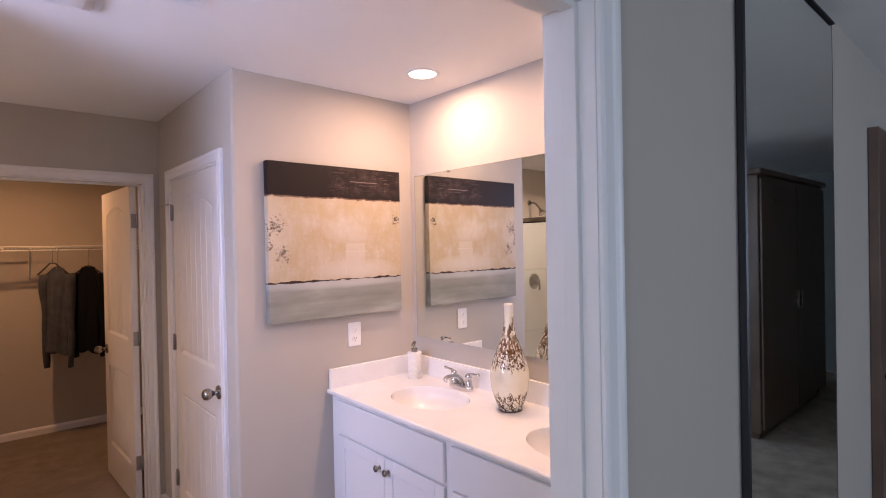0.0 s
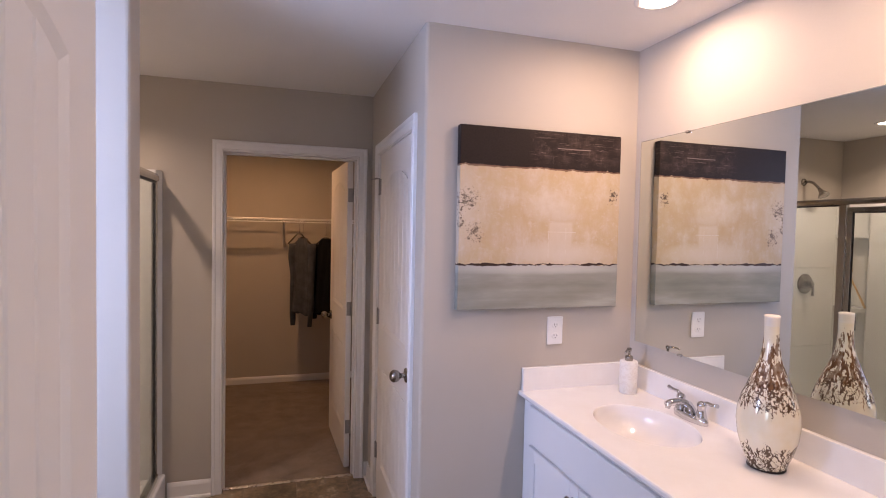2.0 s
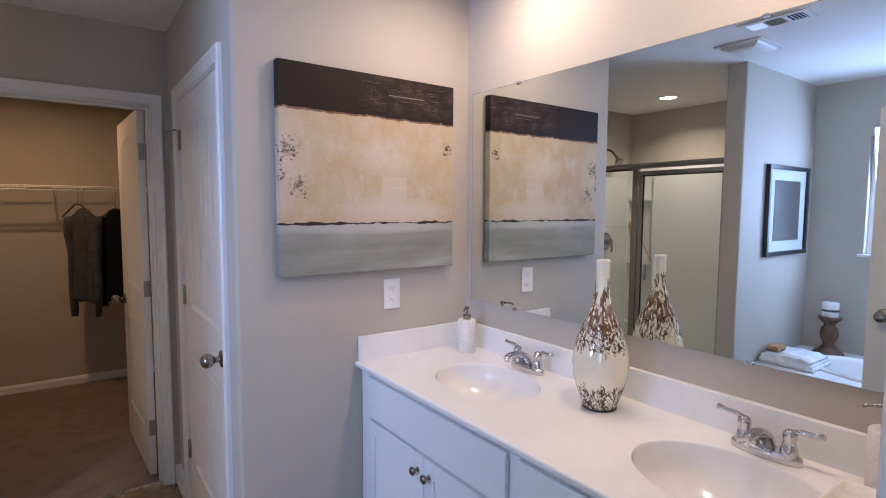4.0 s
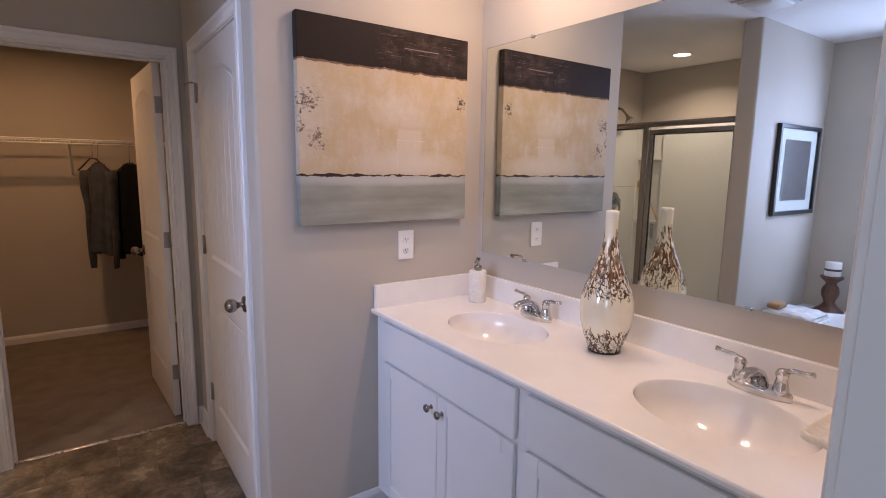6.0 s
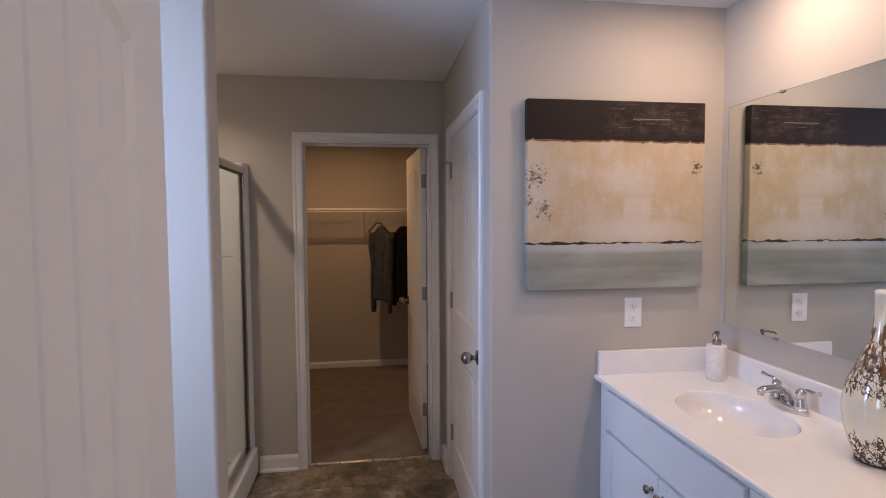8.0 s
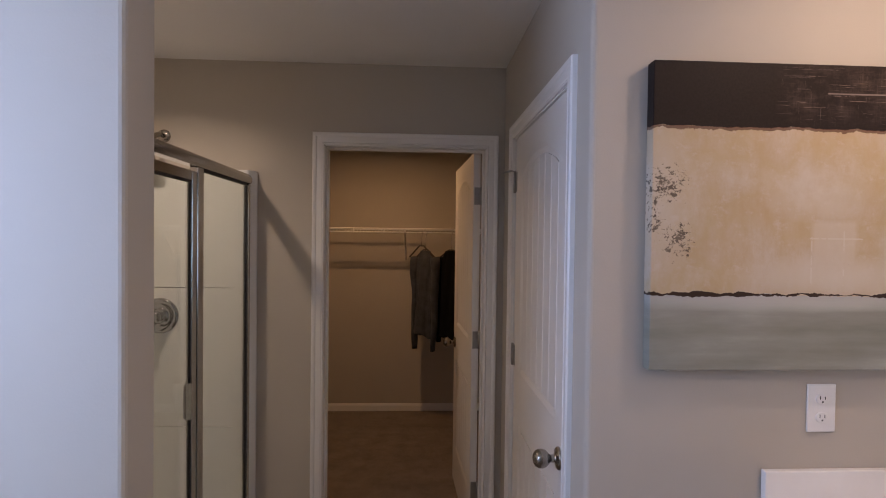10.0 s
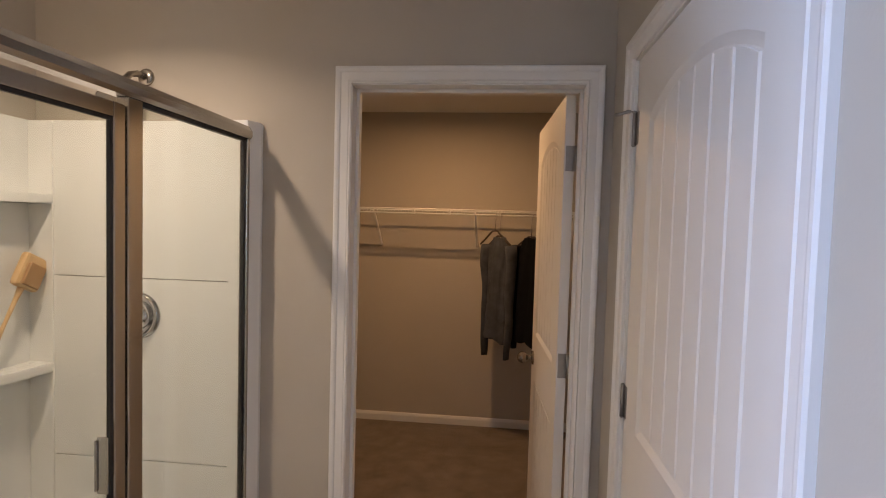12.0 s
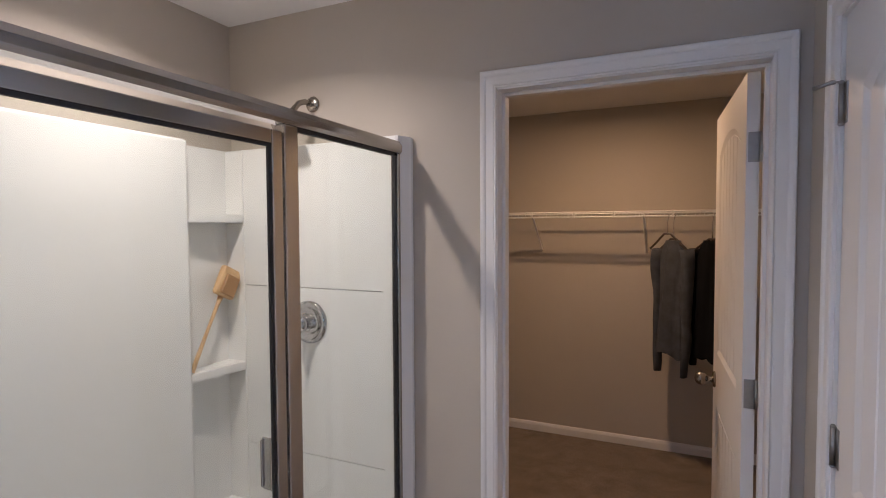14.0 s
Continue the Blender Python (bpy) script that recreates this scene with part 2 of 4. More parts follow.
def cloth_material(name, col, sheen=0.2):
    m, t, b = nodes_of(name)
    v = coords(t)
    n, f = noise_of(t, v, 14, 5), noise_of(t, coords(t, (900, 900, 300)), 1.0, 2)
    t.links.new(ramp(t, n, [(0.3, tuple(c * 0.75 for c in col)), (0.7, tuple(c * 1.2 for c in col))]), b.inputs["Base Color"])
    b.inputs["Roughness"].default_value = 0.9
    b.inputs["Specular IOR Level"].default_value = 0.2
    b.inputs["Sheen Weight"].default_value = sheen
    bump(t, b, f, 0.3, 0.001)
    return m


def wood_material(name, a, c, scale=(30, 30, 3)):
    m, t, b = nodes_of(name)
    n = noise_of(t, coords(t, scale), 1.6, 6, 0.6)
    t.links.new(ramp(t, n, [(0.3, a), (0.7, c)]), b.inputs["Base Color"])
    b.inputs["Roughness"].default_value = 0.5
    bump(t, b, n, 0.2, 0.001)
    return m


def vase_material():
    """Pale mercury glass with brown drips above and below a plain belt. Object z runs from 0 at the foot."""
    m, t, b = nodes_of("mercury_glass_with_brown_drips")
    tc = t.nodes.new("ShaderNodeTexCoord")
    sep = t.nodes.new("ShaderNodeSeparateXYZ")
    t.links.new(tc.outputs["Object"], sep.inputs[0])
    z = sep.outputs[2]
    # vertical runs of glaze above, a lace of open rings below them and round the foot, a plain belt between
    runs = noise_of(t, coords(t, (115, 115, 11)), 1.0, 3, 0.55)
    fine = noise_of(t, coords(t, (160, 160, 60)), 1.0, 4, 0.65)
    cover = ramp(t, z, [(c, (k, k, k)) for c, k in ((0.17, 0.46), (0.20, 0.52), (0.235, 0.555), (0.262, 0.63), (0.30, 0.63), (0.325, 0.585), (0.36, 0.57), (0.395, 0.535), (0.42, 0.40), (0.44, 0.0))])
    level = maths(t, "ADD", maths(t, "MULTIPLY", runs, 0.60), maths(t, "MULTIPLY", fine, 0.40))
    drips = maths(t, "MULTIPLY", maths(t, "GREATER_THAN", level, maths(t, "SUBTRACT", 1.085, cover)), maths(t, "GREATER_THAN", z, 0.17))
    warp = noise_of(t, coords(t), 38, 3)
    vor = t.nodes.new("ShaderNodeTexVoronoi")
    vor.feature = "DISTANCE_TO_EDGE"
    vor.inputs["Scale"].default_value = 1.0
    wv = t.nodes.new("ShaderNodeVectorMath")
    wv.operation = "ADD"
    wc = t.nodes.new("ShaderNodeCombineXYZ")
    t.links.new(maths(t, "MULTIPLY", warp, 5.5), wc.inputs[0])
    t.links.new(maths(t, "MULTIPLY", warp, -4.5), wc.inputs[2])
    t.links.new(coords(t, (66, 66, 40)), wv.inputs[0])
    t.links.new(wc.outputs[0], wv.inputs[1])
    t.links.new(wv.outputs[0], vor.inputs["Vector"])
    rings = maths(t, "LESS_THAN", vor.outputs["Distance"], maths(t, "MULTIPLY_ADD", noise_of(t, coords(t, (40, 40, 22)), 1.0, 3), 0.46, -0.13))
    zz = maths(t, "ADD", z, maths(t, "MULTIPLY_ADD", noise_of(t, coords(t, (60, 60, 6)), 1.0, 3), 0.11, -0.055))
    band = maths(t, "MAXIMUM", maths(t, "LESS_THAN", zz, 0.080), maths(t, "MULTIPLY", maths(t, "GREATER_THAN", zz, 0.188), maths(t, "LESS_THAN", zz, 0.262)))
    lace = maths(t, "MULTIPLY", rings, band)
    ink = maths(t, "MAXIMUM", drips, lace)
    neck = maths(t, "GREATER_THAN", z, 0.425)
    base = mixc(t, neck, mixc(t, noise_of(t, coords(t), 26, 4), (0.80, 0.70, 0.48), (0.87, 0.83, 0.74)), (0.82, 0.77, 0.68))
    brown = mixc(t, noise_of(t, coords(t), 60, 3), (0.05, 0.022, 0.010), (0.24, 0.115, 0.050))
    thin = maths(t, "MULTIPLY", drips, maths(t, "MULTIPLY_ADD", noise_of(t, coords(t, (70, 70, 30)), 1.0, 4), 1.6, 0.1, clamp=True))
    t.links.new(mixc(t, maths(t, "MULTIPLY", lace, 0.94), mixc(t, thin, base, brown), (0.075, 0.034, 0.016)), b.inputs["Base Color"])
    t.links.new(maths(t, "MULTIPLY_ADD", ink, 0.12, 0.10), b.inputs["Roughness"])
    t.links.new(maths(t, "MULTIPLY", maths(t, "SUBTRACT", 1.0, ink), 0.12), b.inputs["Metallic"])
    bump(t, b, ink, 0.25, 0.001)
    return m


def painting_material(w, h):
    """Abstract canvas: dark upper band, ochre middle, grey lower band, with torn edges. Object x 0..w, z 0..h."""
    m, t, b = nodes_of("abstract_canvas_paint")
    tc = t.nodes.new("ShaderNodeTexCoord")
    sep = t.nodes.new("ShaderNodeSeparateXYZ")
    t.links.new(tc.outputs["Object"], sep.inputs[0])
    u, v = maths(t, "DIVIDE", sep.outputs[0], w), maths(t, "DIVIDE", sep.outputs[2], h)
    o = coords(t)

    def spot(cu, cv, ru, rv):
        du = maths(t, "DIVIDE", maths(t, "SUBTRACT", u, cu), ru)
        dv = maths(t, "DIVIDE", maths(t, "SUBTRACT", v, cv), rv)
        d = maths(t, "ADD", maths(t, "MULTIPLY", du, du), maths(t, "MULTIPLY", dv, dv))
        return maths(t, "SUBTRACT", 1.0, d, clamp=True)

    def block(u0, u1, v0, v1, soft):
        a = maths(t, "DIVIDE", maths(t, "MINIMUM", maths(t, "SUBTRACT", u, u0), maths(t, "SUBTRACT", u1, u)), soft, clamp=True)
        c = maths(t, "DIVIDE", maths(t, "MINIMUM", maths(t, "SUBTRACT", v, v0), maths(t, "SUBTRACT", v1, v)), soft, clamp=True)
        return maths(t, "MULTIPLY", a, c)

    cloud, mid, fine = noise_of(t, o, 5.5, 6, 0.6), noise_of(t, o, 22, 6, 0.65), noise_of(t, o, 150, 4, 0.6)
    weave = noise_of(t, coords(t, (9, 9, 190)), 1.0, 4)
    # middle field
    ochre = ramp(t, cloud, [(0.28, (0.68, 0.58, 0.47)), (0.42, (0.63, 0.515, 0.38)), (0.52, (0.60, 0.47, 0.295)), (0.62, (0.645, 0.535, 0.40)), (0.72, (0.70, 0.62, 0.52))])
    ochre = mixc(t, maths(t, "MULTIPLY_ADD", noise_of(t, coords(t, (20, 20, 9)), 1.0, 6, 0.7), 3.2, -1.35, clamp=True), ochre, (0.58, 0.425, 0.25))
    ochre = mixc(t, maths(t, "MULTIPLY_ADD", noise_of(t, coords(t, (26, 26, 34)), 1.0, 6, 0.72), 4.0, -2.15, clamp=True), ochre, (0.69, 0.59, 0.50))
    pale = maths(t, "MAXIMUM", maths(t, "MULTIPLY", block(0.53, 0.70, 0.27, 0.50, 0.02), 0.55), maths(t, "MULTIPLY", spot(0.55, 0.58, 0.20, 0.10), maths(t, "MULTIPLY", mid, 1.2)))
    pale = maths(t, "MAXIMUM", pale, maths(t, "MULTIPLY", spot(0.62, 0.31, 0.38, 0.08), 0.75))
    pale = maths(t, "MAXIMUM", pale, maths(t, "MULTIPLY", spot(0.02, 0.55, 0.14, 0.28), mid))
    field = mixc(t, pale, ochre, (0.74, 0.66, 0.56))
    scr = maths(t, "MAXIMUM", block(0.535, 0.542, 0.27, 0.44, 0.003), block(0.645, 0.652, 0.265, 0.46, 0.003))
    scr = maths(t, "MAXIMUM", scr, block(0.53, 0.72, 0.430, 0.437, 0.003))
    field = mixc(t, maths(t, "MULTIPLY", scr, maths(t, "MULTIPLY", maths(t, "GREATER_THAN", mid, 0.48), 0.5)), field, (0.80, 0.75, 0.68))
    clusters = maths(t, "MAXIMUM", maths(t, "MAXIMUM", maths(t, "MULTIPLY", spot(0.045, 0.60, 0.11, 0.10), 1.1), maths(t, "MAXIMUM", block(-0.05, 0.075, 0.38, 0.62, 0.07), maths(t, "MULTIPLY", spot(0.09, 0.42, 0.075, 0.085), 1.25))), maths(t, "MULTIPLY", spot(0.955, 0.645, 0.055, 0.075), 1.1))
    ragged = maths(t, "MULTIPLY", clusters, maths(t, "MULTIPLY_ADD", noise_of(t, o, 24, 5, 0.7), 2.6, -0.45))
    limit = maths(t, "MULTIPLY_ADD", ragged, -0.21, 0.70)
    specks = maths(t, "GREATER_THAN", noise_of(t, coords(t, (80, 80, 96)), 1.0, 8, 0.76), limit)
    field = mixc(t, maths(t, "MULTIPLY", specks, maths(t, "MULTIPLY_ADD", cloud, 1.0, 0.3)), field, (0.060, 0.038, 0.028))
    field = mixc(t, 1.0, field, (0.84, 0.84, 0.85), "MULTIPLY")
    # upper band
    dark = mixc(t, fine, (0.016, 0.011, 0.010), (0.034, 0.024, 0.021))
    rub = block(0.40, 1.04, 0.79, 1.04, 0.07)
    across = maths(t, "GREATER_THAN", noise_of(t, coords(t, (7, 7, 300)), 1.0, 3), 0.63)
    down = maths(t, "GREATER_THAN", noise_of(t, coords(t, (300, 300, 9)), 1.0, 3), 0.67)
    worn = maths(t, "MULTIPLY", maths(t, "MAXIMUM", across, down), maths(t, "GREATER_THAN", noise_of(t, coords(t, (12, 12, 26)), 1.0, 5, 0.65), 0.46))
    patch = maths(t, "MULTIPLY_ADD", noise_of(t, coords(t, (11, 11, 16)), 1.0, 6, 0.7), 4.5, -2.0, clamp=True)
    scraped = maths(t, "MULTIPLY", maths(t, "MULTIPLY", patch, rub), maths(t, "MULTIPLY_ADD", maths(t, "MAXIMUM", noise_of(t, coords(t, (16, 16, 420)), 1.0, 4), noise_of(t, coords(t, (340, 340, 14)), 1.0, 4)), 3.0, -1.15, clamp=True))
    dark = mixc(t, maths(t, "MULTIPLY", scraped, 0.75), dark, (0.17, 0.115, 0.092))
    dark = mixc(t, maths(t, "MULTIPLY", maths(t, "MULTIPLY", worn, rub), 0.55), dark, (0.27, 0.20, 0.17))
    line = maths(t, "MULTIPLY", block(0.58, 0.80, 0.902, 0.909, 0.003), maths(t, "MULTIPLY", weave, 0.8))
    dark = mixc(t, line, dark, (0.55, 0.45, 0.40))
    # lower band
    streak = noise_of(t, coords(t, (2.5, 2.5, 16)), 1.0, 5)
    grey = ramp(t, streak, [(0.3, (0.22, 0.225, 0.19)), (0.55, (0.30, 0.30, 0.26)), (0.7, (0.38, 0.38, 0.34))])
    grey = mixc(t, maths(t, "MULTIPLY", spot(0.45, 0.235, 0.8, 0.045), 0.6), grey, (0.56, 0.56, 0.55))
    jag = maths(t, "MULTIPLY_ADD", mid, 0.030, -0.015)
    top_edge = maths(t, "MULTIPLY_ADD", noise_of(t, coords(t, (9, 9, 3)), 1.0, 4), 0.022, 0.780)
    low_edge = maths(t, "MULTIPLY_ADD", noise_of(t, coords(t, (11, 11, 3)), 1.0, 4), 0.03, 0.232)
    c = mixc(t, maths(t, "GREATER_THAN", maths(t, "ADD", v, jag), top_edge), field, dark)
    rim = maths(t, "ABSOLUTE", maths(t, "SUBTRACT", maths(t, "ADD", v, jag), maths(t, "SUBTRACT", top_edge, 0.004)))
    c = mixc(t, maths(t, "MULTIPLY", maths(t, "LESS_THAN", rim, maths(t, "MULTIPLY_ADD", mid, 0.016, -0.003)), 0.8), c, (0.11, 0.045, 0.030))
    c = mixc(t, maths(t, "LESS_THAN", v, low_edge), c, grey)
    tear = maths(t, "ABSOLUTE", maths(t, "SUBTRACT", v, maths(t, "MULTIPLY_ADD", mid, 0.040, 0.229)))
    thick = maths(t, "MULTIPLY_ADD", noise_of(t, coords(t, (14, 14, 2)), 1.0, 3), 0.026, -0.0078)
    c = mixc(t, maths(t, "LESS_THAN", tear, thick), c, (0.05, 0.03, 0.022))
    t.links.new(c, b.inputs["Base Color"])
    b.inputs["Specular IOR Level"].default_value = 0.12
    t.links.new(maths(t, "MULTIPLY_ADD", mid, 0.3, 0.34), b.inputs["Roughness"])
    bump(t, b, maths(t, "ADD", mid, maths(t, "MULTIPLY", fine, 0.4)), 0.30, 0.0022)
    return m


def print_material():
    m, t, b = nodes_of("dark_textured_print")
    n = noise_of(t, coords(t, (14, 14, 26)), 1.0, 7, 0.75)
    t.links.new(ramp(t, n, [(0.30, (0.035, 0.030, 0.038)), (0.52, (0.085, 0.070, 0.082)), (0.62, (0.15, 0.12, 0.125)), (0.70, (0.42, 0.38, 0.36))]), b.inputs["Base Color"])
    b.inputs["Roughness"].default_value = 0.4
    return m


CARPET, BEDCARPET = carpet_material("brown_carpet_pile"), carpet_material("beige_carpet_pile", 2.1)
TILE, MARBLE, STONE = tile_material(), marble_material(), stone_material()
MIRROR, GLASS, VASE = mirror_material(), glass_material(), vase_material()
GREYCLOTH = cloth_material("grey_knit", (0.066, 0.072, 0.084), 0.05)
BLACKCLOTH = cloth_material("black_knit", (0.005, 0.005, 0.006), 0.0)
WHITECLOTH = cloth_material("white_terry", (0.80, 0.80, 0.80))
BRUSHWOOD = wood_material("pale_beech", (0.58, 0.36, 0.17), (0.74, 0.51, 0.28))
CANDLEWOOD = wood_material("turned_dark_wood", (0.06, 0.025, 0.012), (0.16, 0.07, 0.035))
BRISTLE = paint("sisal_bristle", (0.42, 0.24, 0.11), 0.8, 0.2, 300, 0.6, 0.003)
WAX = paint("white_wax", (0.80, 0.79, 0.76), 0.45)
GROUT = paint("sandy_joint", (0.21, 0.175, 0.13), 0.8)
GREENWALL = paint("grey_green_paint", (0.24, 0.27, 0.26), 0.7)

# ---- large structure ----
XE, YP, XR, YC, XW, YS = 2.342, 2.645, 1.335, 3.92, -0.735, 0.875
YN = 6.19


def wall(name, label, *rows, material=WALL):
    return tagged(part(name, boxes(*rows), material), label, "wall", kind="structure")


wall("wall_vanity", "greige painted wall behind the vanity mirror", (XE, XE + 0.115, 0.775, YC + 0.12, 0, CEIL))
wall("wall_painting", "greige painted wall with canvas and outlet", (XR + 0.115, XE, YP, YP + 0.115, 0, CEIL))
bm = boxes((XR, XR + 0.115, YP, 2.811, 0, CEIL))
edge = [e for e in bm.edges if all(abs(v.co.x - XR) < 1e-4 and abs(v.co.y - YP) < 1e-4 for v in e.verts)]
bmesh.ops.bevel(bm, geom=edge, offset=0.014, segments=4, affect="EDGES", profile=0.5)
box(bm, XR, XR + 0.115, 3.660, YC, 0, CEIL)
box(bm, XR, XR + 0.115, 2.811, 3.660, 2.050, CEIL)
tagged(part("wall_return", bm, WALL), "greige painted return wall with a closed door", "wall", kind="structure")
wall("wall_closet", "greige painted wall around the closet doorway", (XW, 0.446, YC, YC + 0.12, 0, CEIL), (1.256, XE, YC, YC + 0.12, 0, CEIL), (0.446, 1.256, YC, YC + 0.12, 2.055, CEIL))
wall("wall_west", "greige painted outer wall with the tub window", (XW - 0.12, XW, 2.03, YC + 0.12, 0, CEIL), (XW - 0.12, XW, 0.775, 1.03, 0, CEIL), (XW - 0.12, XW, 1.03, 2.03, 0, 1.22), (XW - 0.12, XW, 1.03, 2.03, 2.04, CEIL))
STUB0, STUB1, STUBX = 2.370, 2.490, 0.357
bm = boxes((XW, STUBX, STUB0, STUB1, 0, CEIL))
edge = [e for e in bm.edges if all(abs(v.co.x - STUBX) < 1e-4 for v in e.verts) and abs(e.verts[0].co.z - e.verts[1].co.z) > 1]
bmesh.ops.bevel(bm, geom=edge, offset=0.012, segments=3, affect="EDGES", profile=0.5)
tagged(part("wall_stub", bm, WALL), "greige painted stub wall between tub and shower", "wall", kind="structure")
wall("wall_entry", "greige painted wall around the bathroom doorway", (-2.6, 0.455, 0.775, YS, 0, CEIL), (1.286, 8.2, 0.775, YS, 0, CEIL), (0.455, 1.286, 0.775, YS, 2.06, CEIL))
wall("wall_closet_north", "beige painted closet back wall", (-1.3, 2.0, YN, YN + 0.1, 0, CEIL))
wall("wall_closet_west", "beige painted closet side wall", (-1.4, -1.3, YC + 0.12, YN, 0, CEIL))
wall("wall_closet_east", "beige painted closet side wall beside the hung clothes", (1.9, 2.0, YC + 0.12, YN, 0, CEIL))
wall("wall_bedroom_south", "greige bedroom wall with a window", (-2.6, 2.7, -3.6, -3.5, 0, CEIL), (4.1, 8.2, -3.6, -3.5, 0, CEIL), (2.7, 4.1, -3.6, -3.5, 0, 0.8), (2.7, 4.1, -3.6, -3.5, 2.2, CEIL))
wall("wall_bedroom_west", "greige bedroom wall with a wide window", (-2.7, -2.6, -3.6, -2.4, 0, CEIL), (-2.7, -2.6, -0.2, YS, 0, CEIL), (-2.7, -2.6, -2.4, -0.2, 0, 0.7), (-2.7, -2.6, -2.4, -0.2, 2.3, CEIL))
wall("wall_bedroom_east", "grey-green wall at the far end of the bedroom", (8.2, 8.3, -3.6, YS, 0, CEIL), material=GREENWALL)

tagged(part("ceiling", boxes((-2.7, 8.3, -3.6, YC + 0.12, CEIL, CEIL + 0.1), (-1.4, 2.0, YC + 0.12, YN + 0.1, CEIL, CEIL + 0.1)), CEILING), "white lightly textured flat ceiling", "ceiling", kind="structure")
floor = tagged(part("floor", boxes((XW, XE, YS - 0.05, YC + 0.055, -0.05, -0.003)), GROUT), "slate-look brown and grey vinyl tile floor", "floor", kind="structure")
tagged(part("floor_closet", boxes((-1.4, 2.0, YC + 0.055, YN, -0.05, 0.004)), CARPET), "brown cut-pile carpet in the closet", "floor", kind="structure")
tagged(part("floor_bedroom", boxes((-2.7, 8.3, -3.6, YS - 0.05, -0.05, 0.0)), BEDCARPET), "beige bedroom carpet", "floor", kind="structure")
tagged(part("ground", boxes((-60, 60, -60, 60, -0.4, -0.3)), paint("lawn_soil", (0.07, 0.09, 0.04), 0.9, 0.3, 20)), "open ground outside the house", "ground", kind="structure")


# ---- trim ----
PROFILE = [(0, 0), (0, 0.009), (0.006, 0.012), (0.012, 0.009), (0.018, 0.011), (0.052, 0.012), (0.058, 0.016), (0.068, 0.018), (0.078, 0.018), (0.083, 0.013), (0.083, 0)]


def casing(label, u0, u1, top, m, width=0.057):
    """Door casing round an opening: local x along the wall, y out of the wall towards -y, z up."""
    bm = bmesh.new()
    rings = []
    k = width / 0.083
    for corner in range(4):
        ring = []
        for p, h in PROFILE:
            p *= k
            u = u0 - p if corner in (0, 1) else u1 + p
            z = 0.0 if corner in (0, 3) else top + p
            ring.append(bm.verts.new(m @ Vector((u, -h, z))))
        rings.append(ring)
    n = len(PROFILE)
    for a, b in zip(rings, rings[1:]):
        for i in range(n):
            bm.faces.new((a[i], a[(i + 1) % n], b[(i + 1) % n], b[i]))
    bm.faces.new(rings[0])
    bm.faces.new(list(reversed(rings[-1])))
    return tagged(part("trim", bm, TRIM), label, "door casing", kind="structure")


def jamb(label, u0, u1, top, d0, d1, m, stop):
    """Jamb boards lining an opening, with a stop; local y runs into the wall."""
    ob = thing("trim", (0, 0, 0), label, "door jamb", "structure")
    ob.matrix_world = m
    t = 0.012
    for name, row in (("side_jamb", (u0, u0 + t, d0, d1, 0, top)), ("side_jamb", (u1 - t, u1, d0, d1, 0, top)), ("head_jamb", (u0 + t, u1 - t, d0, d1, top - t, top))):
        part(name, boxes(row, bevel=0.001), TRIM, ob)
    s0, s1 = stop
    for name, row in (("stop", (u0 + t, u0 + t + 0.011, s0, s1, 0, top - t)), ("stop", (u1 - t - 0.011, u1 - t, s0, s1, 0, top - t)), ("stop", (u0 + t + 0.011, u1 - t - 0.011, s0, s1, top - t - 0.011, top - t))):
        part(name, boxes(row, bevel=0.0015), TRIM, ob)


M_CLOSET = pose(0, YC, 0)
casing("white moulded casing round the closet doorway", 0.457, 1.245, 2.048, M_CLOSET)
jamb("white closet door jamb", 0.4465, 1.2555, 2.0545, -0.002, 0.122, M_CLOSET, (0.05, 0.082))
casing("white moulded casing on the closet side", 0.457, 1.245, 2.048, pose(0.457 + 1.245, YC + 0.12, 0, 0, 0, 180))
M_D2 = pose(XR, 0, 0, 0, 0, -90)
casing("white moulded casing round the closed door", -3.653, -2.818, 2.043, M_D2)
jamb("white jamb of the closed door", -3.6595, -2.8115, 2.0495, -0.002, 0.117, M_D2, (0.045, 0.075))
M_ENTRY = pose(0, 0.775, 0)
casing("white moulded casing on the bedroom side", 0.464, 1.277, 2.051, M_ENTRY)
casing("white moulded casing on the bathroom side", 0.464, 1.277, 2.051, pose(0.464 + 1.277, YS, 0, 0, 0, 180))
jamb("white bathroom door jamb", 0.4555, 1.2855, 2.0595, -0.002, 0.102, M_ENTRY, (0.03, 0.06))


def baseboard(label, a, b, h=0.083, shoe=True):
    """Baseboard from a to b, with the room on its left-hand side."""
    a, b = Vector((*a, 0)), Vector((*b, 0))
    d = (b - a).normalized()
    n = Vector((-d.y, d.x, 0))
    prof = [(0, 0), (0.013, 0), (0.013, h - 0.022), (0.010, h - 0.012), (0.006, h - 0.003), (0.004, h), (0, h)]
    if shoe:
        prof = [(0, 0), (0.026, 0), (0.025, 0.008), (0.020, 0.015), (0.013, 0.018)] + prof[2:]
    bm = bmesh.new()
    ra = [bm.verts.new(a + n * p + Vector((0, 0, z))) for p, z in prof]
    rb = [bm.verts.new(b + n * p + Vector((0, 0, z))) for p, z in prof]
    for i in range(len(prof)):
        j = (i + 1) % len(prof)
        bm.faces.new((ra[i], ra[j], rb[j], rb[i]))
    bm.faces.new(ra)
    bm.faces.new(list(reversed(rb)))
    return tagged(part("baseboard", bm, TRIM), label, "baseboard", kind="structure")


